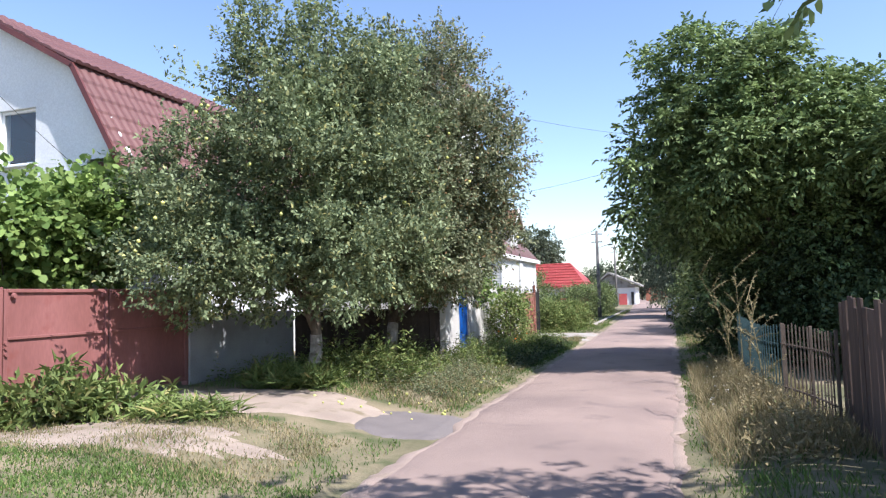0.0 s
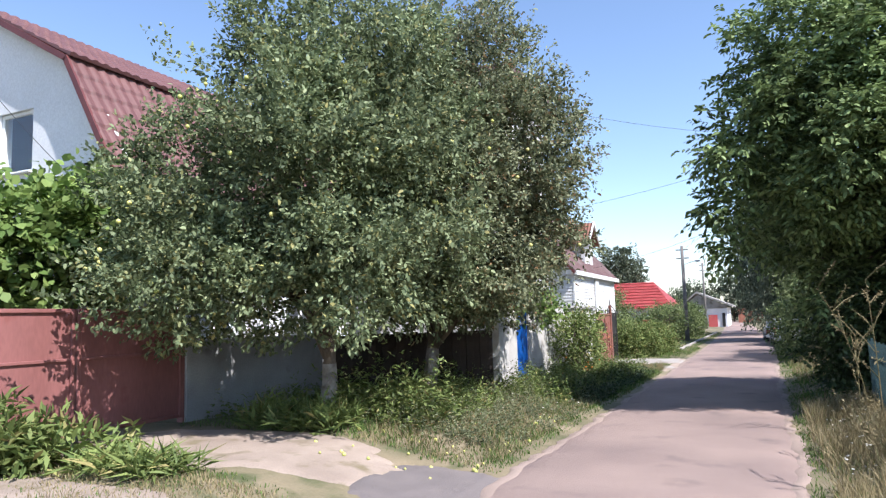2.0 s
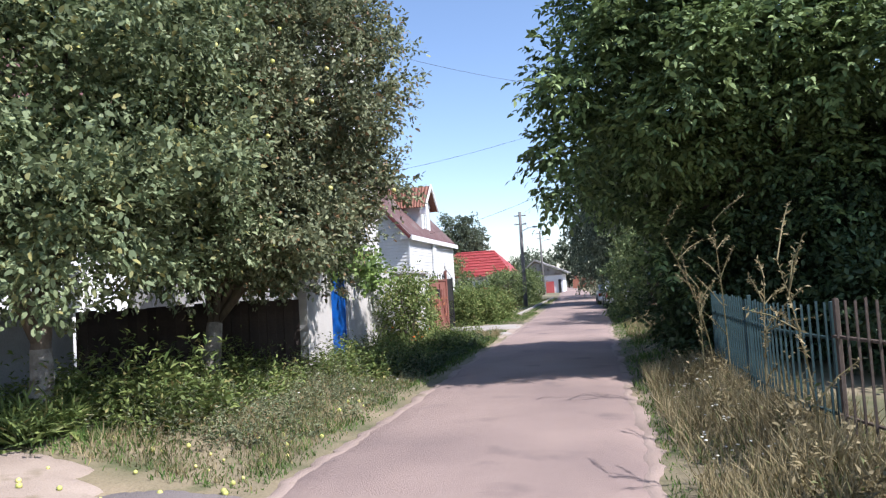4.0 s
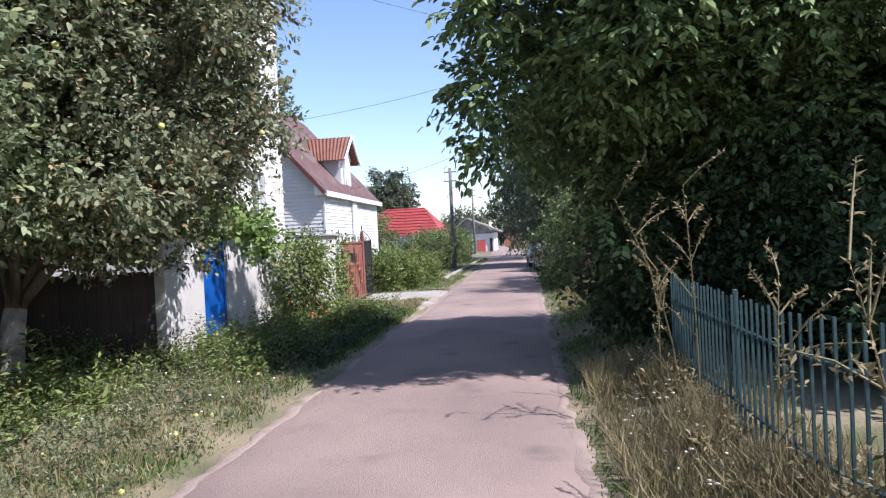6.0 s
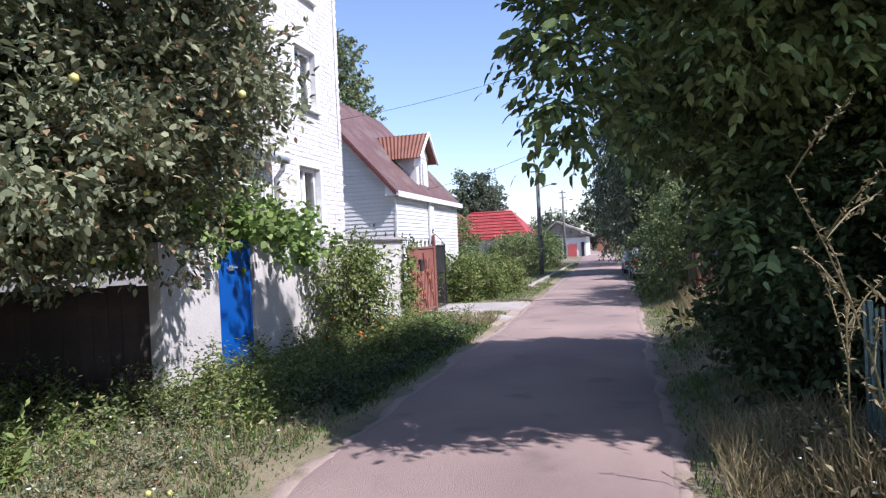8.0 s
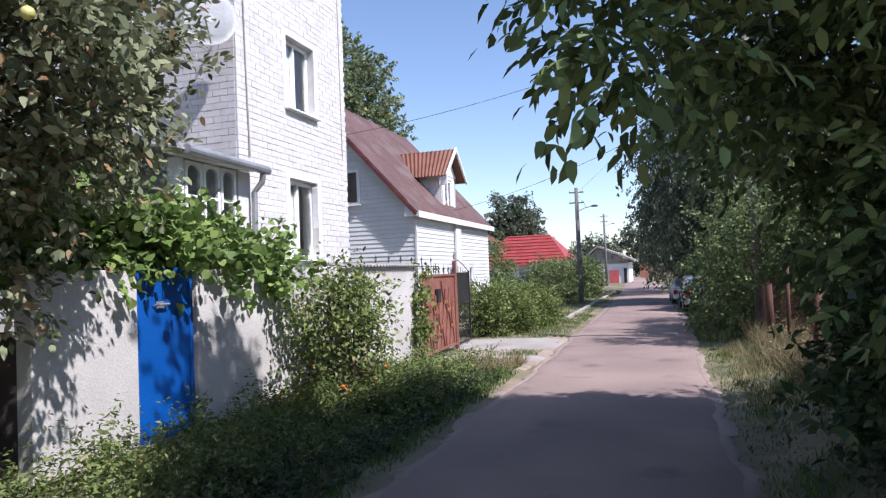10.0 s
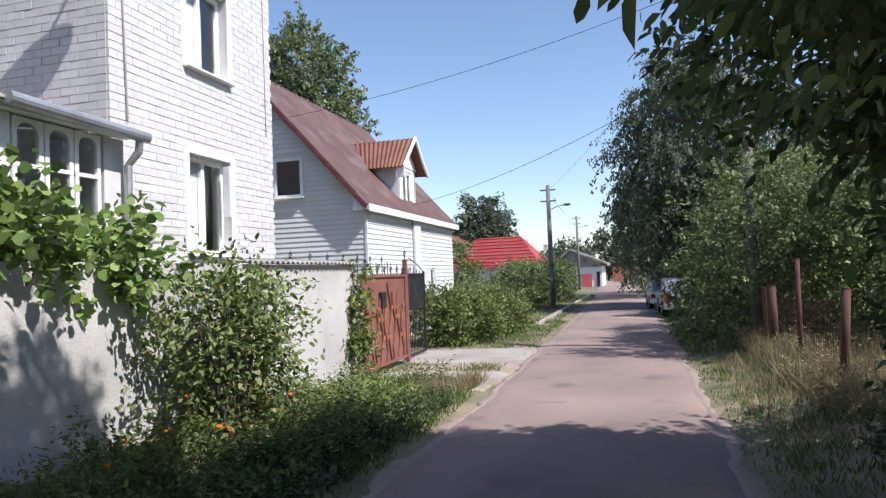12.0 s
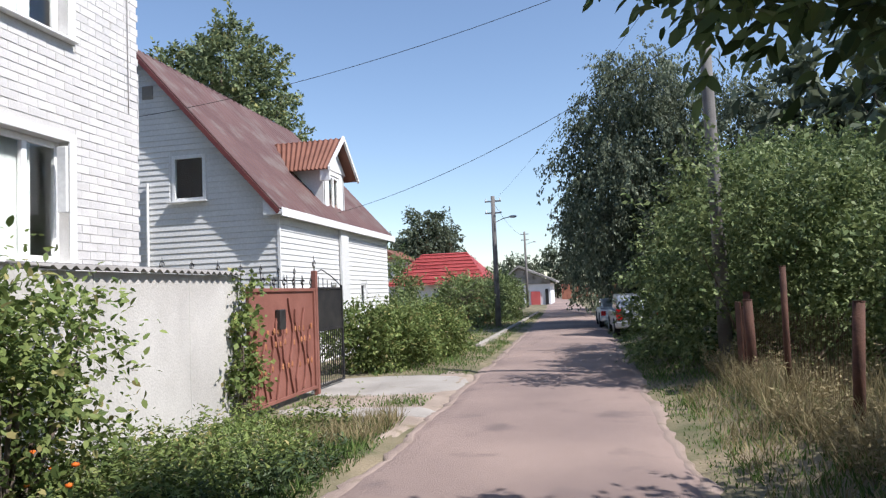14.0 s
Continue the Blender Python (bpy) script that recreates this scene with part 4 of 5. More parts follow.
def crown(parent, blobs, twigs, per, size, material, seed, aspect=0.55, length=0.5, shell=0.5, lift=0.25, name="crown", low=None, lumps=0.3, spread=0.06, droop=0.0, clear=None, gap=0.0, full=False, compound=False):
    rng = np.random.default_rng(seed)
    p, d = twig_points(blobs, twigs, rng, shell, lumps, gap)
    way = d + rng.normal(size=p.shape) * 0.4
    way[:, 2] += lift - droop
    way /= np.linalg.norm(way, axis=1, keepdims=True)
    ln = length * (0.5 + rng.random(twigs))
    if compound:
        # feathered leaves: pairs of leaflets along a drooping stalk and one at its end
        side = np.cross(way, np.array((0, 0, 1.0)) + rng.normal(size=p.shape) * 0.3)
        side /= np.maximum(np.linalg.norm(side, axis=1, keepdims=True), 1e-6)
        t = np.array([0.45 + 0.55 * (k // 2) / max(1, (per - 1) // 2) for k in range(per)])
        sg = np.array([0.0 if k == per - 1 else (1.0 if k % 2 else -1.0) for k in range(per)])
        base = p[:, None] + way[:, None] * (ln[:, None] * t)[..., None]
        base[..., 2] -= 0.22 * ln[:, None] * t ** 2
        lw = way[:, None] * 0.6 + side[:, None] * sg[None, :, None] * 0.8 + rng.normal(size=base.shape) * 0.22
        lw[..., 2] -= 0.35
        base, lw = base.reshape(-1, 3), lw.reshape(-1, 3)
    else:
        t = rng.random((twigs, per)) ** 0.8
        base = (p[:, None] + way[:, None] * (ln[:, None] * t)[..., None] + rng.normal(size=(twigs, per, 3)) * spread).reshape(-1, 3)
        lw = (np.repeat(way, per, axis=0) * 0.7 + rng.normal(size=base.shape) * 0.6)
        lw[:, 2] -= 0.2 + droop
    if low is not None:
        keep = base[:, 2] > low + 0.25 * np.sin(base[:, 0] * 4.1) * np.sin(base[:, 1] * 3.3) * (low > 1.0)
        if clear:
            keep &= ~((base[:, 0] < clear[0]) & (base[:, 2] < clear[1]))
        base, lw = base[keep], lw[keep]
    sz = size * (0.6 + 0.7 * rng.random(len(base)))
    o = new(name, leaf_mesh(name, base, lw, sz, aspect, material, rng, full=full))
    o.parent = parent
    return o, p


def limbs(parent, root, top, targets, r0, material, seed, trunk_name="trunk", lean=(0, 0), limed=0.0, limb_count=9):
    """A bent tapered trunk, and limbs that fork towards the crown."""
    rnd = random.Random(seed)
    root, top = Vector(root), Vector(top)
    pts = [root.lerp(top, k / 6) + Vector((0.07 * math.sin(k * 1.3 + seed), 0.07 * math.cos(k * 1.7 + seed), 0)) * (k > 0) for k in range(7)]
    pts[0].z -= 0.15
    tr = part(trunk_name, tube(pts, [r0 * 1.3] + [r0 * (1 - 0.09 * k) for k in range(1, 7)], 10), material, parent, smooth=True)
    if limed:
        part("limewash", tube([q.copy() for q in pts[:4]], [r0 * 1.3 + 0.006] + [r0 * (1 - 0.09 * k) + 0.006 for k in range(1, 4)], 10), M["limed"], tr, "worn limewash on the lower bark", smooth=True)
    pick = rnd.sample(range(len(targets)), limb_count)
    for k in pick:
        q = Vector(targets[k])
        a = pts[rnd.choice((3, 4, 5, 6))]
        mid = a.lerp(q, 0.5) + Vector((rnd.uniform(-0.2, 0.2), rnd.uniform(-0.2, 0.2), 0.35))
        bm = tube([a, a.lerp(mid, 0.5) + Vector((0, 0, 0.08)), mid, q], [r0 * 0.5, r0 * 0.38, r0 * 0.26, r0 * 0.06], 6)
        for j in range(2):
            e = mid + Vector((rnd.uniform(-0.9, 0.9), rnd.uniform(-0.9, 0.9), rnd.uniform(0, 0.8)))
            add_tube(bm, [mid, mid.lerp(e, 0.5), e], [r0 * 0.2, r0 * 0.13, 0.006], 5)
        part("limb", bm, material, tr, smooth=True)


def tree(name, label, root, top, blobs, twigs, per, size, leaf, r0, seed, category="tree", group="", limed=0.0, bark="bark", **kw):
    h = holder(name, label, category, group=group)
    o, p = crown(h, blobs, twigs, per, size, leaf, seed, **kw)
    limbs(h, root, top, p, r0, M[bark], seed, limed=limed, limb_count=min(14, len(p)))
    return h


def bush(label, blobs, twigs, per, size, leaf, seed, stems=7, name="bush", category="bush", **kw):
    h = holder(name, label, category)
    o, p = crown(h, blobs, twigs, per, size, leaf, seed, **kw)
    rnd = random.Random(seed)
    cx, cy = sum(b[0] for b in blobs) / len(blobs), sum(b[1] for b in blobs) / len(blobs)
    for k in rnd.sample(range(len(p)), min(stems, len(p))):
        q = Vector(p[k])
        a = Vector((cx + (q.x - cx) * 0.3, cy + (q.y - cy) * 0.3, gz(cx, cy) - 0.05))
        part("stem", tube([a, a.lerp(q, 0.5) + Vector((0, 0, 0.15)), q], [0.022, 0.015, 0.005], 5), M["bark"], h)
    return h


# the two apple trees
APPLE = dict(length=0.42, low=1.4, aspect=0.52, shell=0.4, lumps=0.5, lift=0.35, spread=0.03, gap=0.36, full=True)
at1 = tree("apple_tree", "leafy apple tree with pale green fruit and a limewashed trunk", (-5.86, 10.45, 0.2), (-5.75, 10.6, 2.0),
     [(-5.95, 10.3, 3.5, 1.55, 1.6, 1.45), (-7.25, 9.35, 3.4, 0.7, 0.75, 1.2), (-6.9, 9.0, 2.3, 1.0, 1.0, 0.75), (-6.75, 10.3, 5.6, 0.4, 0.45, 0.75), (-6.85, 10.2, 6.4, 0.12, 0.12, 0.35), (-5.75, 11.0, 6.7, 0.12, 0.12, 0.4), (-6.2, 10.7, 6.1, 0.14, 0.14, 0.45), (-4.9, 11.5, 6.1, 0.15, 0.15, 0.4), (-5.2, 11.9, 2.4, 0.8, 0.7, 0.65), (-5.6, 11.0, 5.7, 0.75, 0.75, 0.9), (-5.2, 11.3, 4.6, 1.2, 1.2, 1.3), (-5.0, 9.9, 2.5, 0.9, 1.0, 0.8), (-5.9, 9.6, 2.1, 0.9, 0.8, 0.5), (-7.35, 9.3, 4.95, 0.16, 0.16, 0.45)],
     7200, 20, 0.075, M["leaf_apple"], 0.13, 11, limed=1.0, **APPLE)
at2 = tree("apple_tree", "apple tree with thinning browned leaves and small fruit", (-5.7, 13.2, 0.2), (-5.3, 13.4, 2.1),
     [(-4.8, 13.5, 3.6, 1.5, 1.7, 1.6), (-3.6, 13.7, 4.6, 0.62, 0.9, 1.0), (-3.95, 14.6, 3.1, 0.55, 0.7, 0.75), (-4.4, 13.5, 6.9, 0.12, 0.12, 0.35), (-3.7, 13.8, 5.9, 0.16, 0.16, 0.4), (-4.9, 13.2, 6.5, 0.14, 0.14, 0.4), (-3.95, 13.8, 3.3, 0.5, 0.8, 0.7), (-5.3, 13.9, 2.4, 1.3, 0.9, 0.75), (-4.5, 13.4, 6.0, 0.85, 0.85, 0.75), (-5.2, 12.9, 5.3, 1.0, 1.0, 1.0), (-4.3, 12.7, 2.6, 0.7, 0.7, 0.7)],
     7000, 20, 0.073, M["leaf_apple_dry"], 0.14, 12, limed=1.0, **APPLE)
def fruit(parent, blobs, count, seed):
    rng = np.random.default_rng(seed)
    p, d = twig_points(blobs, count, rng, 0.85, 0.1)
    bm = bmesh.new()
    for q in p:
        if q[2] > 1.6:
            bmesh.ops.create_icosphere(bm, subdivisions=1, radius=0.033, matrix=Matrix.Translation(q))
    tagged(part("fruit", bm, M["apple"], parent, smooth=True), "pale green apples", kind="stuff")
fruit(at1, [(-6.1, 10.2, 3.7, 1.9, 2.1, 1.7), (-6.7, 9.4, 2.9, 1.5, 1.7, 1.2)], 150, 5)
fruit(at2, [(-4.9, 13.2, 3.5, 2.0, 2.1, 1.7)], 110, 6)

# walnut over the lane and the trees behind it
WALNUT = dict(aspect=0.45, shell=0.4, droop=0.1, lumps=0.4, full=True, compound=True)
tree("walnut_tree", "large walnut tree whose dark crown hangs over the lane", (3.0, 16.3, 0.15), (2.5, 16.3, 2.6),
     [(1.5, 15.5, 4.8, 1.7, 1.6, 1.6), (0.3, 15.2, 4.4, 0.9, 1.0, 1.0), (3.0, 16.2, 3.0, 1.5, 1.5, 1.4), (0.75, 15.8, 6.3, 0.95, 0.9, 0.95), (-0.45, 15.1, 4.5, 0.4, 0.6, 0.5), (-0.6, 15.1, 2.95, 0.32, 0.5, 0.2), (-0.3, 15.1, 3.6, 0.5, 0.6, 0.45), (3.2, 17.0, 3.8, 1.6, 1.6, 1.6), (0.8, 14.9, 3.5, 0.8, 0.8, 0.5), (1.4, 17.2, 4.2, 1.5, 1.5, 1.4), (3.0, 15.0, 4.4, 0.8, 0.8, 0.7), (2.1, 15.8, 6.3, 0.8, 0.8, 0.75), (3.2, 15.8, 5.2, 1.0, 1.1, 0.9), (2.3, 14.3, 4.7, 0.5, 0.4, 0.3),
      (2.3, 17.6, 4.6, 1.9, 1.6, 1.8), (2.7, 18.2, 2.6, 1.5, 1.4, 1.3), (0.4, 18.9, 3.1, 0.7, 0.6, 0.4), (1.2, 18.6, 2.7, 0.5, 0.5, 0.4), (0.3, 18.0, 3.5, 0.5, 0.5, 0.35), (1.2, 19.0, 3.0, 0.7, 0.7, 0.45), (0.9, 17.8, 4.6, 1.0, 1.0, 0.8), (0.5, 18.4, 2.6, 0.3, 0.4, 0.3), (0.9, 16.0, 1.7, 0.3, 0.4, 0.5)],
     18000, 7, 0.12, M["leaf_walnut"], 0.19, 21, length=0.34, low=0.9, clear=(0.3, 2.2), gap=0.5, **WALNUT)
tree("walnut_tree", "walnut tree whose leafy branches reach over the lane", (3.4, 4.6, 0.15), (2.9, 4.6, 2.6),
     [(1.3, 4.75, 3.62, 0.35, 0.35, 0.1), (-0.5, 5.0, 4.15, 0.1, 0.1, 0.05), (2.8, 3.4, 4.9, 1.5, 1.2, 1.0), (1.3, 3.9, 4.8, 0.8, 0.6, 0.4), (4.2, 3.8, 5.2, 1.6, 1.4, 1.4), (2.4, 2.6, 5.0, 1.6, 1.6, 1.2)],
     1300, 7, 0.13, M["leaf_walnut"], 0.17, 22, length=0.34, low=3.2, gap=0.4, **WALNUT)
# Unseen tree, added to keep sun and sky off the lane walnut's lower crown.
tree("walnut_tree", "unseen walnut tree added to shade the lane walnut's lower crown", (5.4, 13.8, 0.15), (5.0, 13.8, 2.8),
     [(4.9, 13.7, 3.9, 1.1, 1.1, 1.0), (6.3, 13.4, 4.3, 1.5, 1.4, 1.4), (5.4, 14.8, 3.3, 1.4, 1.3, 1.2)],
     4200, 7, 0.13, M["leaf_walnut"], 0.19, 24, length=0.34, low=1.6, gap=0.45, **WALNUT)
# This tree and the next two bushes carry the walnut's shade in their leaves.
tree("garden_tree", "dense garden tree behind the walnut, shade put into its leaf colour", (5.6, 18.6, 0.15), (5.5, 18.6, 2.2),
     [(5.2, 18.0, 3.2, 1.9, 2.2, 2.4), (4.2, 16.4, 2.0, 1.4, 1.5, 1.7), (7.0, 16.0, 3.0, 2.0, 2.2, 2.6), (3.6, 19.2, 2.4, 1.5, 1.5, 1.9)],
     2400, 20, 0.11, M["leaf_shaded"], 0.16, 23, low=0.3, shell=0.3, length=0.5)
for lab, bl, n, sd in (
    ("dense green bush at the lane's edge, leaf colour darkened for shade", [(1.45, 16.6, 1.0, 0.75, 1.3, 1.0), (1.75, 18.2, 1.0, 0.65, 0.7, 1.0), (2.7, 15.4, 1.3, 0.75, 0.9, 1.3)], 1300, 31),
    ("leafy bush under the walnut, leaf colour darkened for shade", [(3.3, 15.2, 1.2, 0.9, 1.2, 1.2), (3.6, 13.2, 0.8, 0.9, 0.9, 0.8)], 1000, 32),
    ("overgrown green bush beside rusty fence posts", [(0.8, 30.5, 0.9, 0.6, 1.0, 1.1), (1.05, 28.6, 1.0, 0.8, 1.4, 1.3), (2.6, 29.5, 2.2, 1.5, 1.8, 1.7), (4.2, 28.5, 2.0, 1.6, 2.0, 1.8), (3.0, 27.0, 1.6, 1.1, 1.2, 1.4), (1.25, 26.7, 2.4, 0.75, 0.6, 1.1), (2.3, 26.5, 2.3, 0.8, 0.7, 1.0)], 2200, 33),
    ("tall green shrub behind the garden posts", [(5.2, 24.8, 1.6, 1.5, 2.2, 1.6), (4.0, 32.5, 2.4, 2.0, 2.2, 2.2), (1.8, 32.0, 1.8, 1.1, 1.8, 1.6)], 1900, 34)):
    bush(lab, bl, n, 22, 0.1, M["leaf_shaded"] if sd in (31, 32) else M["leaf_bush"], sd, low=0.05, shell=0.3, length=0.4)
tree("birch_tree", "tall weeping birch with hanging dark foliage", (2.4, 43.0, 0.1), (2.2, 43.0, 5.5),
     [(1.4, 43.0, 7.0, 2.4, 2.6, 3.0), (0.2, 42.6, 4.6, 1.5, 2.0, 2.8), (2.6, 44.0, 4.5, 2.2, 2.4, 3.6), (1.6, 42.0, 9.0, 1.5, 1.5, 1.4), (4.4, 42.5, 6.5, 2.4, 2.4, 3.0), (3.6, 41.5, 3.0, 2.0, 2.0, 2.4)],
     4300, 24, 0.14, M["leaf_birch"], 0.17, 41, length=1.0, lift=-0.6, droop=0.8, low=0.4, shell=0.4)
tree("birch_tree", "weeping birch farther along the lane", (2.0, 54.0, 0.1), (1.8, 54.0, 5.0),
     [(1.2, 54.0, 6.2, 2.2, 3.0, 3.0), (-0.2, 53.0, 3.6, 1.2, 2.5, 2.6), (1.5, 60.0, 4.0, 2.4, 4.0, 3.4)],
     1600, 22, 0.16, M["leaf_birch"], 0.17, 42, length=1.0, lift=-0.6, droop=0.8, low=0.3, shell=0.4)
tree("poplar_tree", "tall broad green tree behind the siding house", (-18.5, 48.0, 0.0), (-18.5, 48.0, 8.0),
     [(-18.2, 48, 12.3, 2.8, 2.8, 3.0), (-20.5, 48, 11.5, 2.8, 2.8, 3.0), (-17.0, 48.5, 9.6, 2.2, 2.4, 2.4), (-21.5, 48, 9, 2.5, 2.5, 3)],
     2200, 20, 0.24, M["leaf_apple"], 0.3, 43, length=0.7, low=2.0, shell=0.4)
tree("spruce_like_tree", "dark spiky fruit tree behind the red roof", (-13.0, 71.0, 0.0), (-13.0, 71.0, 4.0),
     [(-13.2, 71, 5.0, 2.2, 1.8, 1.6), (-12.2, 71, 6.2, 1.0, 1.0, 1.7), (-14.0, 71, 6.6, 0.8, 0.8, 1.3)], 700, 18, 0.26, M["leaf_birch"], 0.2, 44, length=0.9, low=1.5, shell=0.3)
for x, y, s in ((8.5, 36, 1.5), (12, 28, 1.3), (-16, 95, 1.0), (-9, 104, 0.9), (-4.5, 118, 1.2), (3, 122, 1.3), (8, 110, 1.4), (-22, 90, 1.3), (-12, 112, 0.8), (9, 75, 1.5), (6, 62, 1.2), (8, 48, 1.2), (-7.5, 97, 0.6)):
    tree("far_tree", "distant leafy green tree past the roofs", (x, y, 0), (x, y, 2.5 * s), [(x, y, 3.6 * s, 2.4 * s, 2.2 * s, 2.2 * s), (x + 1.2 * s, y, 2.2 * s, 2.2 * s, 2.0 * s, 1.9 * s)], 420, 16, 0.34 * s, M["leaf_birch"], 0.16, int(60 + x + y), group="far trees", length=0.8, low=0.2, shell=0.4)

# hedge and shrubs on the left
bush("rounded light green currant hedge beside the driveway", [(-4.8, 30.0, 0.5, 0.65, 1.3, 0.55), (-4.5, 32.4, 0.5, 0.75, 1.4, 0.5), (-5.5, 29.6, 0.6, 0.5, 0.9, 0.6)], 1100, 22, 0.085, M["weed"], 51, low=0.03, shell=0.35, length=0.35, name="hedge")
bush("green shrubs in front of the siding house", [(-6.2, 36.5, 0.5, 0.7, 2.2, 0.55), (-7.4, 40.0, 1.5, 0.5, 1.2, 1.5), (-5.4, 47.0, 0.9, 0.9, 2.5, 0.9), (-5.0, 50.5, 1.1, 0.9, 2.0, 1.1)], 1300, 20, 0.12, M["leaf_bush"], 52, low=0.03, shell=0.35, length=0.4)
bush("hedge before the red-roofed house", [(-7.5, 55.5, 0.8, 2.4, 1.2, 0.8), (-5.6, 57.0, 1.0, 1.0, 2.4, 1.0), (-10.5, 56.0, 0.6, 2.0, 1.0, 0.6)], 800, 18, 0.16, M["leaf_bush"], 53, low=0.03, shell=0.35, length=0.4, name="hedge")
bush("tall loose rose bush before the white wall", [(-4.5, 19.25, 1.15, 0.3, 0.45, 0.5), (-4.5, 20.0, 1.2, 0.3, 0.4, 0.42), (-4.5, 19.6, 0.75, 0.3, 0.5, 0.4)], 360, 17, 0.068, M["weed"], 54, stems=22, low=0.3, shell=0.2, length=0.46, full=True, name="rose_bush")
vn = bush("bright green grape vine spilling over the wall top", [(-5.7, 15.9, 2.25, 0.5, 0.7, 0.3), (-5.45, 17.1, 2.05, 0.4, 0.8, 0.18), (-5.35, 18.2, 1.9, 0.32, 0.7, 0.12), (-5.2, 18.8, 1.75, 0.15, 0.4, 0.12), (-6.4, 16.6, 2.3, 0.5, 0.8, 0.3)], 1250, 16, 0.095, M["leaf_vine"], 55, name="grape_vine", category="vine", low=1.3, shell=0.2, length=0.45, aspect=0.95, full=True)
bush("bright green grape vine on an arbour behind the gate", [(-9.6, 8.2, 2.75, 0.6, 1.9, 0.7), (-9.3, 9.6, 3.1, 0.6, 1.1, 0.8), (-9.8, 6.6, 2.6, 0.6, 1.6, 0.7)], 1100, 16, 0.13, M["leaf_vine"], 56, name="grape_vine", category="vine", low=1.9, shell=0.3, length=0.4, aspect=0.95, full=True)
bush("variegated climbing vine on the wall's end", [(-4.98, 23.75, 0.85, 0.07, 0.14, 0.75)], 110, 12, 0.075, M["weed"], 57, name="climbing_vine", category="vine", low=0.05, shell=0.2, length=0.2, aspect=0.8)
tree("small_fruit_tree", "young fruit tree with a thin trunk on the verge", (-4.4, 37.2, 0.0), (-4.4, 37.2, 0.9), [(-4.5, 37.2, 1.4, 0.6, 0.6, 0.6)], 160, 18, 0.1, M["leaf_bush"], 0.03, 58, length=0.3, low=0.6)


# ---- grass and weeds ----
def blades(name, label, regions, material, seed, height, width=0.012):
    """regions: (x0, x1, y0, y1, count, height factor) - blades bent over, as one mass."""
    rng = np.random.default_rng(seed)
    P, S = [], []
    for x0, x1, y0, y1, n, hf in regions:
        x, y = x0 + (x1 - x0) * rng.random(n), y0 + (y1 - y0) * rng.random(n)
        k = (np.sin(x * 3.1 + 1.3 * np.sin(y * 1.9)) * np.sin(y * 2.3 + np.cos(x * 2.2)) + 1) / 2
        keep = rng.random(n) < 0.25 + 0.75 * k
        keep &= ~((abs(x + 5.9) < 2.0) & (abs(y - 8.75) < 0.95) & (rng.random(n) < 0.9))
        keep &= ~((abs(x + 3.3) < 0.72) & (abs(y - 8.6) < 0.8))
        keep &= ~((abs(x + 6.3) < 2.1) & (abs(y - 6.1) < 0.65) & (rng.random(n) < 0.4))
        keep &= ~((abs(x + 4.1) < 1.45) & (abs(y - 27.2) < 1.2) & (rng.random(n) < 0.98))
        keep &= ~((abs(x + 3.7) < 1.15) & (abs(y - 24.6) < 0.38) & (rng.random(n) < 0.95))
        x, y = x[keep], y[keep]
        P.append(np.stack([x, y, np.array([gz(a, b) for a, b in zip(x, y)]) - 0.01], 1))
        S.append(hf * (0.5 + 0.8 * rng.random(len(x))) * (0.6 + 0.8 * k[keep]))
    P, S = np.concatenate(P), np.concatenate(S)
    n = len(P)
    way = rng.normal(size=(n, 3)) * 0.38
    way[:, 2] = 1.0
    me = leaf_mesh(name, P, way, S * height, 1.0, material, rng, 0.3, 0.0)
    co = np.empty(n * 12)
    me.vertices.foreach_get("co", co)
    co = co.reshape(n, 4, 3)
    mid = (co[:, 1] + co[:, 3]) / 2
    d = co[:, 1] - co[:, 3]
    d /= np.maximum(np.linalg.norm(d, axis=1, keepdims=True), 1e-6)
    w = width * (0.6 + 0.8 * rng.random(n))[:, None]
    co[:, 1], co[:, 3] = mid + d * w / 2, mid - d * w / 2
    me.vertices.foreach_set("co", co.reshape(-1))
    me.update()
    tagged(new(name, me), label, "grass", kind="stuff")


blades("short_grass", "short green verge grass", [
    (-8.0, -3.0, 3.0, 5.5, 40000, 0.55), (-8.0, -3.0, 5.5, 7.6, 5000, 0.6), (-5.2, -3.05, 9.5, 16.0, 15000, 1.0), (-7.9, -5.0, 9.7, 14.0, 5000, 1.2), (-4.9, -3.0, 16, 24, 12000, 1.3), (-4.9, -2.95, 28, 36, 9000, 1.0), (-4.9, -3.0, 25, 26, 1600, 0.8),
    (-5.2, -3.2, 36, 60, 9000, 1.2), (0.12, 0.5, 5, 45, 9000, 0.7), (-3.2, -2.9, 9.4, 23, 4500, 0.7), (0.4, 1.8, 5, 22, 15000, 1.1), (0.35, 3.5, 20, 30, 12000, 1.2), (0.2, 1.8, 30, 44, 6000, 1.2)], M["grass_green"], 71, 0.09)
blades("dry_grass", "tall straw-coloured dry grass on the verge", [
    (-4.9, -3.05, 9.6, 13.0, 6000, 0.42), (-8.0, -3.6, 5.2, 7.4, 17000, 0.22), (-4.9, -3.1, 13, 17, 4500, 0.42), (0.3, 1.75, 7, 15.4, 19000, 0.8), (0.8, 1.3, 9, 14, 3000, 1.0), (-4.2, -3.0, 22.5, 24, 2500, 0.7), (1.0, 2.6, 21, 27, 8000, 1.2), (0.4, 1.6, 20, 26, 3500, 0.5)], M["grass_dry"], 72, 0.3, 0.009)


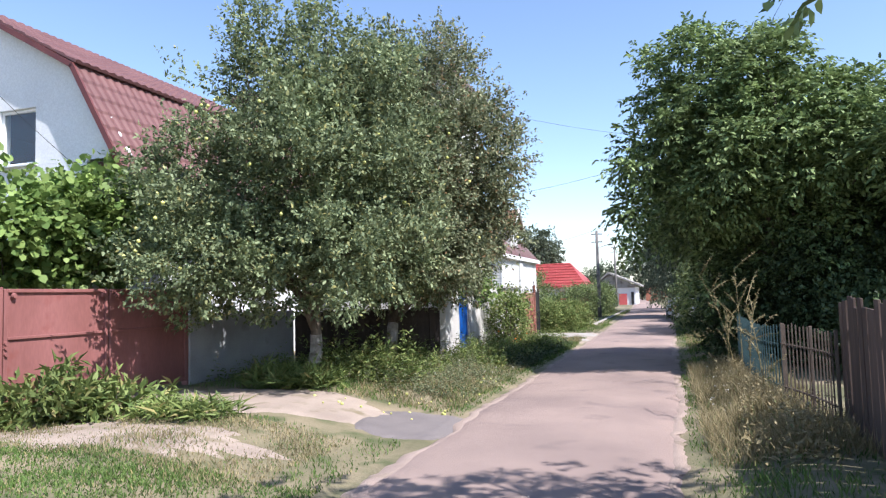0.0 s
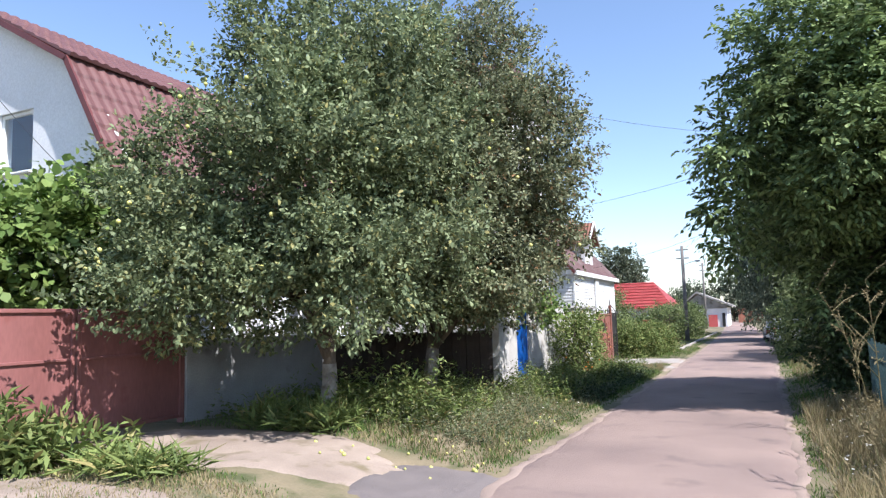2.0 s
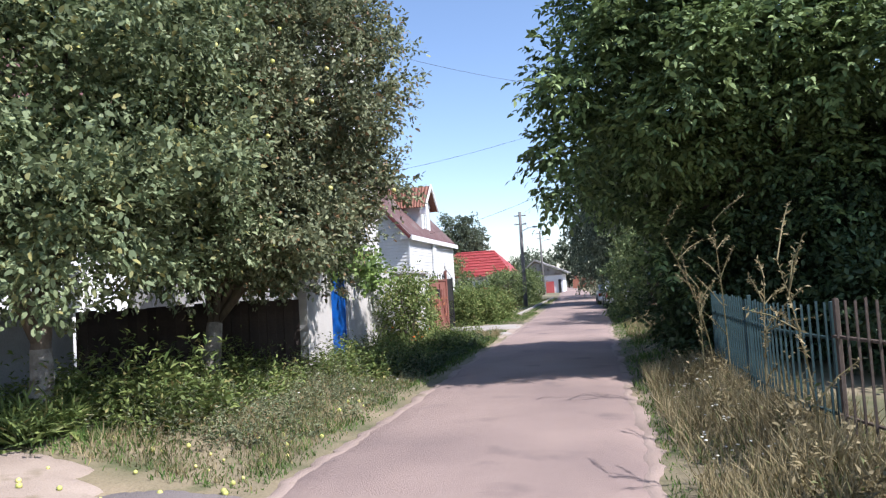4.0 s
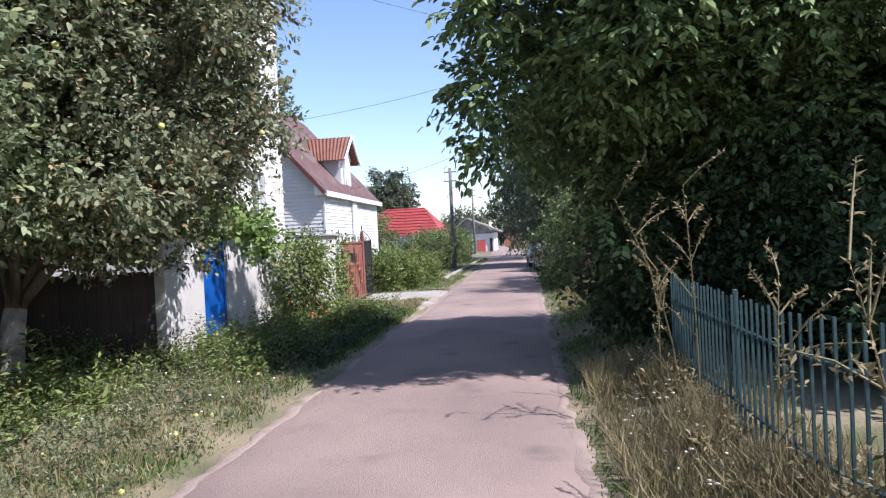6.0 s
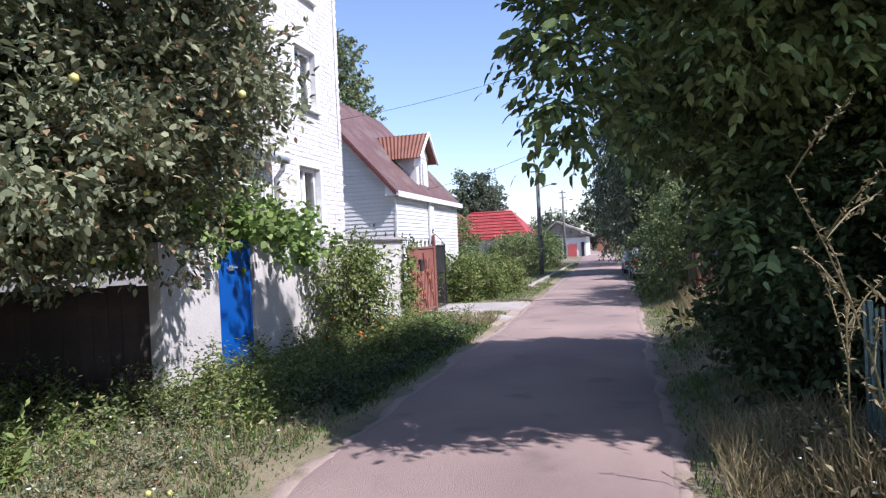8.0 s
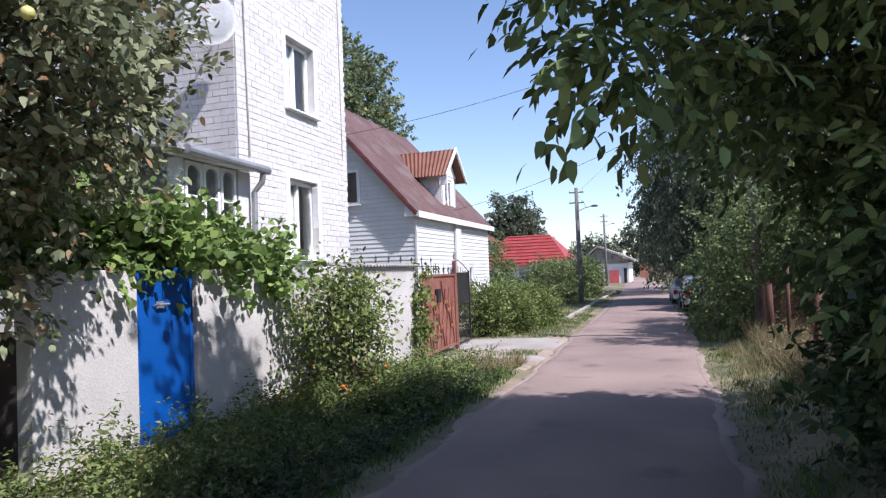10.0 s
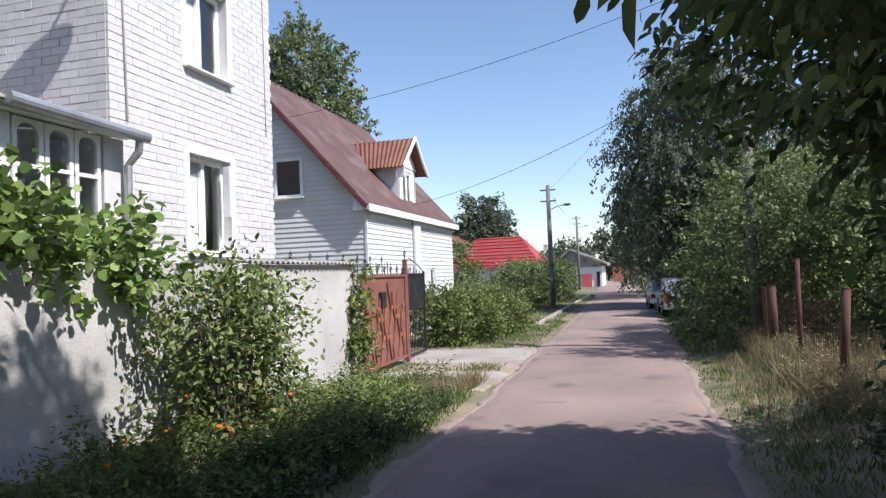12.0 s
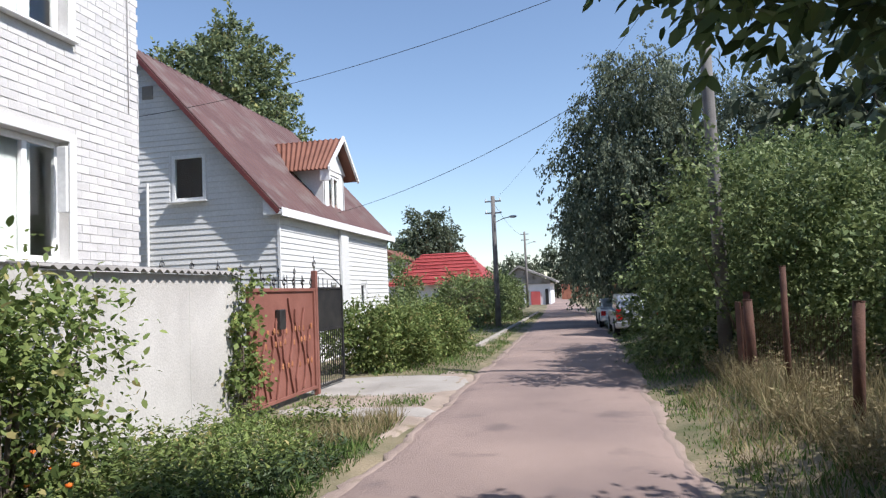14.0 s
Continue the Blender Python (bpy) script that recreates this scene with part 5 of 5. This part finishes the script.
def weed_patch(label, regions, seed, height, material, leaf=0.08, name="weeds", per=14, aspect=0.4):
    """Upright leafy stems, as one mass."""
    rng = np.random.default_rng(seed)
    B, W, Z = [], [], []
    for x0, x1, y0, y1, n, hf in regions:
        for _ in range(n):
            x, y = rng.uniform(x0, x1), rng.uniform(y0, y1)
            h = height * hf * rng.uniform(0.5, 1.2) * (0.85 + 0.45 * math.sin(x * 4.3 + 1.7 * math.sin(y * 2.1)) * math.sin(y * 3.7 + x) + 0.2 * math.sin(y * 1.3))
            lean = rng.normal(size=2) * 0.16
            t = rng.random(per)
            B.append(np.stack([x + lean[0] * h * t * 2 + rng.normal(size=per) * 0.02, y + lean[1] * h * t * 2 + rng.normal(size=per) * 0.02, gz(x, y) + h * t], 1))
            w = rng.normal(size=(per, 3))
            w[:, 2] = 0.5 + 0.3 * w[:, 2]
            W.append(w)
            Z.append(leaf * rng.uniform(0.6, 1.3, per) * (1.2 - 0.6 * t))
    o = new(name, leaf_mesh(name, np.concatenate(B), np.concatenate(W), np.concatenate(Z), aspect, material, rng))
    return tagged(o, label, "weeds", kind="stuff")


weed_patch("leafy green weeds under the apple trees and along the wall", [(-6.6, -4.4, 10.2, 14.8, 700, 1.0), (-4.9, -3.5, 14.5, 18.6, 650, 0.9), (-4.9, -3.3, 18.4, 22.0, 750, 0.85), (-4.9, -3.5, 22.0, 23.6, 300, 0.8), (-7.8, -6.2, 10.2, 13.0, 150, 0.7)], 81, 0.5, M["weed"])
weed_patch("fine-leaved flowering weeds crowding the verge", [(-5.4, -3.6, 10.3, 15.0, 520, 0.75), (-3.9, -3.15, 10.6, 16.0, 140, 0.35), (-4.6, -3.3, 15, 22.5, 300, 0.8)], 85, 0.5, M["leaf_apple_dry"], 0.05, "verge_weeds", 22, 0.35)
weed_patch("tall broad-leaved yellow-green weeds beneath the apple trees", [(-5.5, -4.3, 10.7, 13.2, 150, 1.0), (-6.3, -5.4, 10.3, 11.6, 60, 0.9)], 86, 0.72, M["weed"], 0.13, "tall_green_weeds", 16, 0.3)
weed_patch("low weeds beside the lane, leaf colour darkened for shade", [(-3.9, -3.05, 15.5, 22.0, 500, 0.7), (1.0, 1.8, 15.6, 20.0, 420, 1.0)], 82, 0.35, M["leaf_shaded"])
weed_patch("broad strap leaves of day lilies", [(-6.6, -5.2, 9.7, 10.4, 260, 1.0), (-6.4, -5.2, 7.0, 7.5, 100, 0.7)], 83, 0.28, M["weed"], 0.34, "day_lilies", 6, 0.09)
bush("low rounded clump of yellow-green garden leaves by the gate", [(-7.4, 6.7, 0.4, 0.55, 0.7, 0.32), (-6.9, 7.3, 0.35, 0.4, 0.5, 0.25)], 260, 12, 0.17, M["weed"], 59, name="garden_clump", low=0.05, shell=0.3, length=0.2, aspect=0.3)
weed_patch("tall dry weeds along the railing", [(0.8, 1.3, 8.5, 15.0, 90, 0.6), (1.0, 2.0, 20.5, 27, 200, 0.6), (0.7, 1.3, 6.5, 9, 60, 0.7)], 84, 0.75, M["grass_dry"], 0.08, "dry_weeds", 16)


def tall_weed(x, y, h, lean, seed):
    """One tall dry stalk with feathery side shoots."""
    hd = holder("tall_weed", "tall dry seeding weed stalk with feathery tips", "weed", group="tall weeds")
    rnd = random.Random(seed)
    rng = np.random.default_rng(seed)
    z0 = gz(x, y) - 0.03
    pts = [Vector((x + lean[0] * k * k / 36, y + lean[1] * k * k / 36, z0 + h * k / 6)) for k in range(7)]
    part("stalk", tube(pts, [0.009, 0.008, 0.007, 0.006, 0.005, 0.004, 0.002], 5), M["stem"], hd)
    B = []
    for k in (2, 3, 4, 4, 5, 5, 6):
        p = pts[k]
        e = p + Vector((rnd.uniform(-0.35, 0.35), rnd.uniform(-0.35, 0.35), rnd.uniform(0.12, 0.4)))
        part("shoot", tube([p, p.lerp(e, 0.5) + Vector((0, 0, 0.03)), e], [0.006, 0.005, 0.002], 4), M["stem"], hd)
        for t in np.linspace(0.35, 1, 22):
            B.append(p.lerp(e, float(t)))
    for t in np.linspace(0.5, 1, 40):
        B.append(pts[min(5, int(t * 6))].lerp(pts[min(6, int(t * 6) + 1)], float(t * 6 % 1)))
    B = np.array([tuple(b) for b in B])
    w = rng.normal(size=B.shape)
    w[:, 2] += 0.6
    o = new("seed_head", leaf_mesh("seed_head", B, w, 0.036 * (0.6 + rng.random(len(B))), 0.3, M["grass_dry"], rng))
    o.parent = hd
    tagged(o, kind="stuff")


for k, (x, y, h, lx, ly) in enumerate(((0.98, 12.9, 1.82, -0.5, -0.2), (1.1, 12.7, 1.9, -0.05, 0.1), (0.95, 13.6, 1.2, 0.0, 0.0), (1.05, 9.4, 1.4, -0.15, 0.1), (1.0, 10.6, 1.3, 0.1, 0.2))):
    tall_weed(x, y, h, (lx, ly), 90 + k)


def scatter(name, label, category, material, regions, seed, r, lift, flat=1.0):
    rng = np.random.default_rng(seed)
    bm = bmesh.new()
    for x0, x1, y0, y1, n in regions:
        for _ in range(n):
            x, y = rng.uniform(x0, x1), rng.uniform(y0, y1)
            bmesh.ops.create_icosphere(bm, subdivisions=1, radius=r * rng.uniform(0.6, 1.2), matrix=Matrix.Translation((x, y, gz(x, y) + lift * rng.uniform(0.3, 1))) @ Matrix.Diagonal((1, 1, flat, 1)))
    tagged(part(name, bm, material, smooth=True), label, category, kind="stuff")


scatter("daisies", "small white daisies in the dry verge", "flowers", M["flower_white"], [(0.45, 1.1, 9.2, 11.5, 45), (0.45, 1.2, 12, 14.5, 45), (-4.6, -3.2, 12, 15, 18)], 5, 0.017, 0.2, 0.4)
scatter("fallen_apples", "pale fallen apples lying in the verge", "fruit", M["apple"], [(-5.2, -3.1, 8.6, 11.5, 46), (-4.4, -3.2, 11.5, 14.5, 14)], 6, 0.024, 0.035)
scatter("marigolds", "orange marigolds beneath the wall", "flowers", M["flower_orange"], [(-4.7, -4.0, 17.8, 20.2, 16)], 7, 0.03, 0.45, 0.6)

# ---- fences on the right ----
pk = holder("plank_fence", "dark old vertical plank fence", "fence")
pm = mesh_of("plank", box((-0.012, 0, 0), (0.012, 0.135, 1.0), 0.003), M["planks"])
rndp = random.Random(3)
y = 4.0
while y < 8.25:
    o = new("plank", pm)
    o.parent = pk
    o.matrix_basis = pose(1.72 + rndp.uniform(-0.01, 0.01), y, 0.08, rndp.uniform(-1, 1), 0, 0) @ Matrix.Diagonal((1, 1, 1.45 + rndp.uniform(-0.06, 0.06), 1))
    y += 0.145
for z in (0.45, 1.2):
    part("rail", box((1.735, 4.0, z), (1.78, 8.3, z + 0.06), 0.004), M["planks"], pk)


def railing(y0, y1, material, label, top, x_at, gap=0.108):
    h = holder("railing", label, "fence")
    bm_ = mesh_of("bar", boxes(((-0.0075, -0.0075, 0.0), (0.0075, 0.0075, 1.0))), material)
    y, k = y0, 0
    while y < y1:
        o = new("bar", bm_)
        o.parent = h
        o.matrix_basis = pose(x_at(y), y, gz(x_at(y), y) + 0.03) @ Matrix.Diagonal((1, 1, top + 0.012 * math.sin(k * 1.9), 1))
        y += gap
        k += 1
    for z in (0.25, top * 0.78):
        pts = [(x_at(y0 + (y1 - y0) * q / 6) + 0.018, y0 + (y1 - y0) * q / 6, gz(1.2, 10) + z) for q in range(7)]
        part("rail", tube(pts, 0.014, 5), material, h)
    for q in range(3):
        yy = y0 + (y1 - y0) * q / 2
        part("post", box((x_at(yy) + 0.03, yy - 0.017, 0.0), (x_at(yy) + 0.065, yy + 0.017, gz(1.2, 10) + top + 0.04), 0.004), material, h)


fx = lambda y: 1.6 - 0.45 * smooth01(8.2, 11.0, y)
railing(8.3, 9.9, M["brown_bars"], "weathered brown metal bar fence", 1.02, fx)
railing(9.95, 14.0, M["teal"], "teal painted metal railing, rusting, in tall weeds", 1.0, fx)


def post(x, y, top, lean, r, name="fence_post", label="rusty steel pipe fence post"):
    h = holder(name, label, "post", group="rusty posts")
    z = gz(x, y)
    part("pipe", tube([(x, y, z - 0.1), (x + lean * 0.5, y, z + top * 0.5), (x + lean, y, z + top)], r, 10), M["rust"], h, smooth=True)
    part("cap", tube([(x + lean, y, z + top), (x + lean * 1.01, y, z + top + 0.012)], r * 1.06, 10), M["rust"], h)


post(1.5, 22.45, 1.15, 0.08, 0.05)
post(1.45, 24.3, 1.5, 0.02, 0.035)
post(1.35, 25.5, 1.1, -0.02, 0.06)
post(1.5, 26.4, 1.2, 0.02, 0.05)
sc = holder("rusty_sheet", "rusty upright scrap sheets leaning on the posts", "scrap")
for k in range(3):
    part("sheet", box((1.25 + 0.1 * k, 25.6 + 0.32 * k, 0.15), (1.27 + 0.1 * k, 25.9 + 0.32 * k, 1.25 - 0.08 * k), 0.003), M["rust"], sc)
ms = holder("wire_mesh", "sagging rusty wire mesh between the posts", "fence")
bm = bmesh.new()
for k in range(34):
    y = 22.5 + k * 0.115
    add_tube(bm, [(1.52, y, 0.2), (1.53, y + 0.1, 1.15)], 0.002, 3)
    add_tube(bm, [(1.52, y + 0.1, 0.2), (1.53, y, 1.15)], 0.002, 3)
part("mesh", bm, M["rust"], ms)

# ---- poles and wires ----
def utility_pole(x, y, h, label, lamp_side=1):
    p = holder("utility_pole", label, "pole", group="utility poles")
    part("shaft", tube([(x, y, -0.3), (x, y, h)], [0.13, 0.085], 10), M["pole"], p, smooth=True)
    for z in (h - 0.25, h - 0.75):
        part("crossarm", box((x - 0.35, y - 0.03, z), (x + 0.35, y + 0.03, z + 0.06), 0.004), M["pole"], p)
        for q in (-0.3, 0.3):
            part("insulator", tube([(x + q, y, z + 0.06), (x + q, y, z + 0.16)], [0.03, 0.02], 8), M["white"], p)
    part("lamp_arm", tube([(x, y, h - 1.15), (x + 0.4 * lamp_side, y, h - 0.98), (x + 0.7 * lamp_side, y, h - 0.93)], 0.02, 6), M["zinc"], p)
    bm = bmesh.new()
    bmesh.ops.create_uvsphere(bm, u_segments=12, v_segments=8, radius=0.11, matrix=pose(x + 0.82 * lamp_side, y, h - 0.92) @ Matrix.Diagonal((1.6, 0.8, 0.55, 1)))
    part("lamp_head", bm, M["zinc"], p, smooth=True)


utility_pole(-4.35, 44.7, 5.55, "weathered utility pole with crossarms and a street lamp")
utility_pole(-5.5, 75.0, 6.5, "distant utility pole with a street lamp")
cp = holder("concrete_pole", "plain concrete pole standing among the shrubs", "pole")
part("shaft", tube([(1.42, 27.6, -0.3), (1.4, 27.6, 7.6)], [0.115, 0.085], 10), M["pole"], cp, smooth=True)
part("bracket", box((1.2, 27.57, 7.2), (1.6, 27.63, 7.26), 0.004), M["zinc"], cp)


def wire(a, b, sag, label="thin black overhead cable", r=0.006):
    a, b = Vector(a), Vector(b)
    pts = [a.lerp(b, k / 24) - Vector((0, 0, 4 * sag * (k / 24) * (1 - k / 24))) for k in range(25)]
    tagged(part("overhead_cable", tube(pts, r, 5), M["wire"]), label, "cable")


wire((1.4, 27.55, 7.2), (-10.2, 29.15, 5.7), 0.35)
wire((1.4, 27.55, 5.75), (-7.0, 32.9, 3.75), 0.35)
wire((1.4, 27.6, 7.3), (-4.35, 44.7, 5.3), 0.25, "thin black overhead cable", 0.004)
wire((-4.35, 44.7, 5.3), (-5.5, 75, 6.2), 0.4)
wire((3.4, -8.0, 7.4), (1.4, 27.6, 7.4), 0.5, "thin black overhead cable", 0.004)
wire((1.4, 27.6, 7.4), (-6.4, 20.6, 7.9), 0.3, "thin black overhead cable", 0.005)
wire((-12.2, 9.6, 5.9), (-8.6, 9.0, 3.4), 0.05, "cable down the white gable")


# ---- cars ----
def car(x, y, rz, paint, label, suv):
    """A parked car seen from behind; its back at y = 0, length along +y."""
    h = holder("car", label, "car", (x, y, 0.02), rz, group="parked cars")
    h.scale = (0.86, 0.86, 0.86)
    w, L = (0.78, 3.9) if suv else (0.74, 3.7)
    zb, zs, zr = (0.28, 0.85, 1.42) if suv else (0.25, 0.78, 1.2)
    low = [(0.02, zb), (-0.03, zb + 0.2), (0.0, zs), (0.15, zs + 0.04), (L - 0.9, zs + 0.03), (L - 0.1, zs - 0.15), (L, zb + 0.2), (L - 0.05, zb)]
    top = [(0.05, zs + 0.02), (0.3, zr), (1.9, zr + 0.03), (L - 1.15, zs + 0.04)] if suv else [(0.35, zs + 0.03), (0.75, zr), (1.9, zr + 0.02), (L - 1.1, zs + 0.03)]
    bm = prism(low, "x", -w, w)
    bmesh.ops.bevel(bm, geom=bm.edges[:], offset=0.05, segments=2, affect="EDGES", profile=0.5)
    body = part("body", bm, paint, h, smooth=False)
    bm = prism(top, "x", -w + 0.1, w - 0.1)
    bmesh.ops.bevel(bm, geom=bm.edges[:], offset=0.05, segments=2, affect="EDGES", profile=0.5)
    part("cabin", bm, paint, h)
    q0, q1 = Vector((0, *top[0])), Vector((0, *top[1]))
    a, b = q0.lerp(q1, 0.2), q0.lerp(q1, 0.85)
    part("rear_window", prism([(a.y - 0.02, a.z), (b.y - 0.02, b.z), (b.y + 0.03, b.z), (a.y + 0.03, a.z)], "x", -w + 0.2, w - 0.2), M["glass"], h)
    for s in (-1, 1):
        part("side_window", box((s * (w - 0.1) - 0.012, 0.7, zs + 0.1), (s * (w - 0.1) + 0.012, 2.2, zr - 0.1), 0.004), M["glass"], h)
        part("tail_lamp", box((s * (w - 0.13) - 0.1, -0.045, zs - 0.28), (s * (w - 0.13) + 0.1, 0.02, zs + (0.1 if suv else -0.08)), 0.015), M["redlamp"], h)
        for yy in (0.75, L - 0.8):
            bm = bmesh.new()
            bmesh.ops.create_cone(bm, cap_ends=True, segments=20, radius1=0.31, radius2=0.31, depth=0.2, matrix=pose(s * (w - 0.08), yy, 0.31, 0, 90, 0))
            wheel = part("wheel", bm, M["tyre"], h)
            bm = bmesh.new()
            bmesh.ops.create_cone(bm, cap_ends=True, segments=16, radius1=0.2, radius2=0.17, depth=0.22, matrix=pose(s * (w - 0.06), yy, 0.31, 0, 90, 0))
            part("rim", bm, M["zinc"], wheel)
    part("bumper", box((-w + 0.02, -0.08, zb + 0.02), (w - 0.02, 0.05, zb + 0.24), 0.03), paint, h)
    part("number_plate", box((-0.26, -0.09, zb + 0.27), (0.26, -0.03, zb + 0.38), 0.004), M["white"], h)


car(0.78, 36.9, 2, M["car_silver"], "silver hatchback parked on the verge, seen from behind", True)
car(0.42, 41.8, 2, M["car_white"], "pale grey saloon car parked beyond another car", False)

# timber stack and garden fence by the red-roofed house
ps = holder("timber_stack", "stack of orange-brown timber slats behind the hedge", "timber")
sm = mesh_of("slat", box((0, 0, 0), (1.9, 0.9, 0.09), 0.006), M["pallet"])
for k in range(8):
    o = new("slat", sm)
    o.parent = ps
    o.location = (-7.2 + 0.03 * (k % 3), 47.0, 0.05 + 0.16 * k)
for q in (-7.1, -6.3, -5.45):
    part("bearer", box((q, 47.1, 0.0), (q + 0.1, 47.8, 1.25)), M["pallet"], ps)
tagged(part("kerb", box((-3.75, 34.5, -0.1), (-3.6, 60, 0.1), 0.01), M["concrete"]), "pale concrete kerb along the verge", "kerb", kind="structure")

# ---- bricks of the tall house ----
BL, BH, JT = 0.25, 0.09, 0.01
brick_front = mesh_of("brick", box((0, 0, 0), (0.03, BL, BH), 0.004), M["brick"])
fv, ff = [], []


def joined_brick(lo, hi):
    k = len(fv)
    for i in range(8):
        fv.append((hi[0] if i & 1 else lo[0], hi[1] if i & 2 else lo[1], hi[2] if i & 4 else lo[2]))
    ff.extend([(k, k + 2, k + 3, k + 1), (k + 4, k + 5, k + 7, k + 6), (k, k + 1, k + 5, k + 4), (k + 2, k + 6, k + 7, k + 3), (k, k + 4, k + 6, k + 2), (k + 1, k + 3, k + 7, k + 5)])


rndb = random.Random(12)
count = 0
for row in range(int((TOP - 0.05) / (BH + JT))):
    z = row * (BH + JT)
    y = NY - (0.13 if row % 2 else 0.0)
    while y < FY:
        a, b = max(y, NY), min(y + BL, FY)
        segs = [(a, b)]
        for h in front_holes:
            if z + BH > h[2] - 0.02 and z < h[3] + 0.1:
                segs = [s for p, q in segs for s in ((p, min(q, h[0] - 0.09)), (max(p, h[1] + 0.11), q)) if s[1] - s[0] > 0.03]
        for p, q in segs:
            pr = rndb.uniform(-0.003, 0.003)
            if q - p > BL - 0.001 and 2.4 < z < 4.75 and count < 290:
                o = new("brick", brick_front)
                o.parent, o.location = th, (FX - 0.024 + pr, p, z)
                count += 1
            else:
                joined_brick((FX - 0.024 + pr, p, z), (FX + 0.006 + pr, q, z + BH))
        y += BL + JT
    x = FX - 0.03
    if row % 2 and z > 1.8:
        joined_brick((x - 0.118, NY - 0.006, z), (x, NY + 0.024, z + BH))
        x -= 0.13
    while x > -12.0 and z > 1.8:
        pr = rndb.uniform(-0.003, 0.003)
        joined_brick((x - BL, NY - 0.006 + pr, z), (x, NY + 0.024 + pr, z + BH))
        x -= BL + JT
bme = bpy.data.meshes.new("brickwork")
bme.from_pydata(fv, [], ff)
bme.materials.append(M["brick_joined"])
bo = new("brickwork", bme)
bo.parent = th
tagged(bo, "white silicate bricks in running bond", kind="stuff")
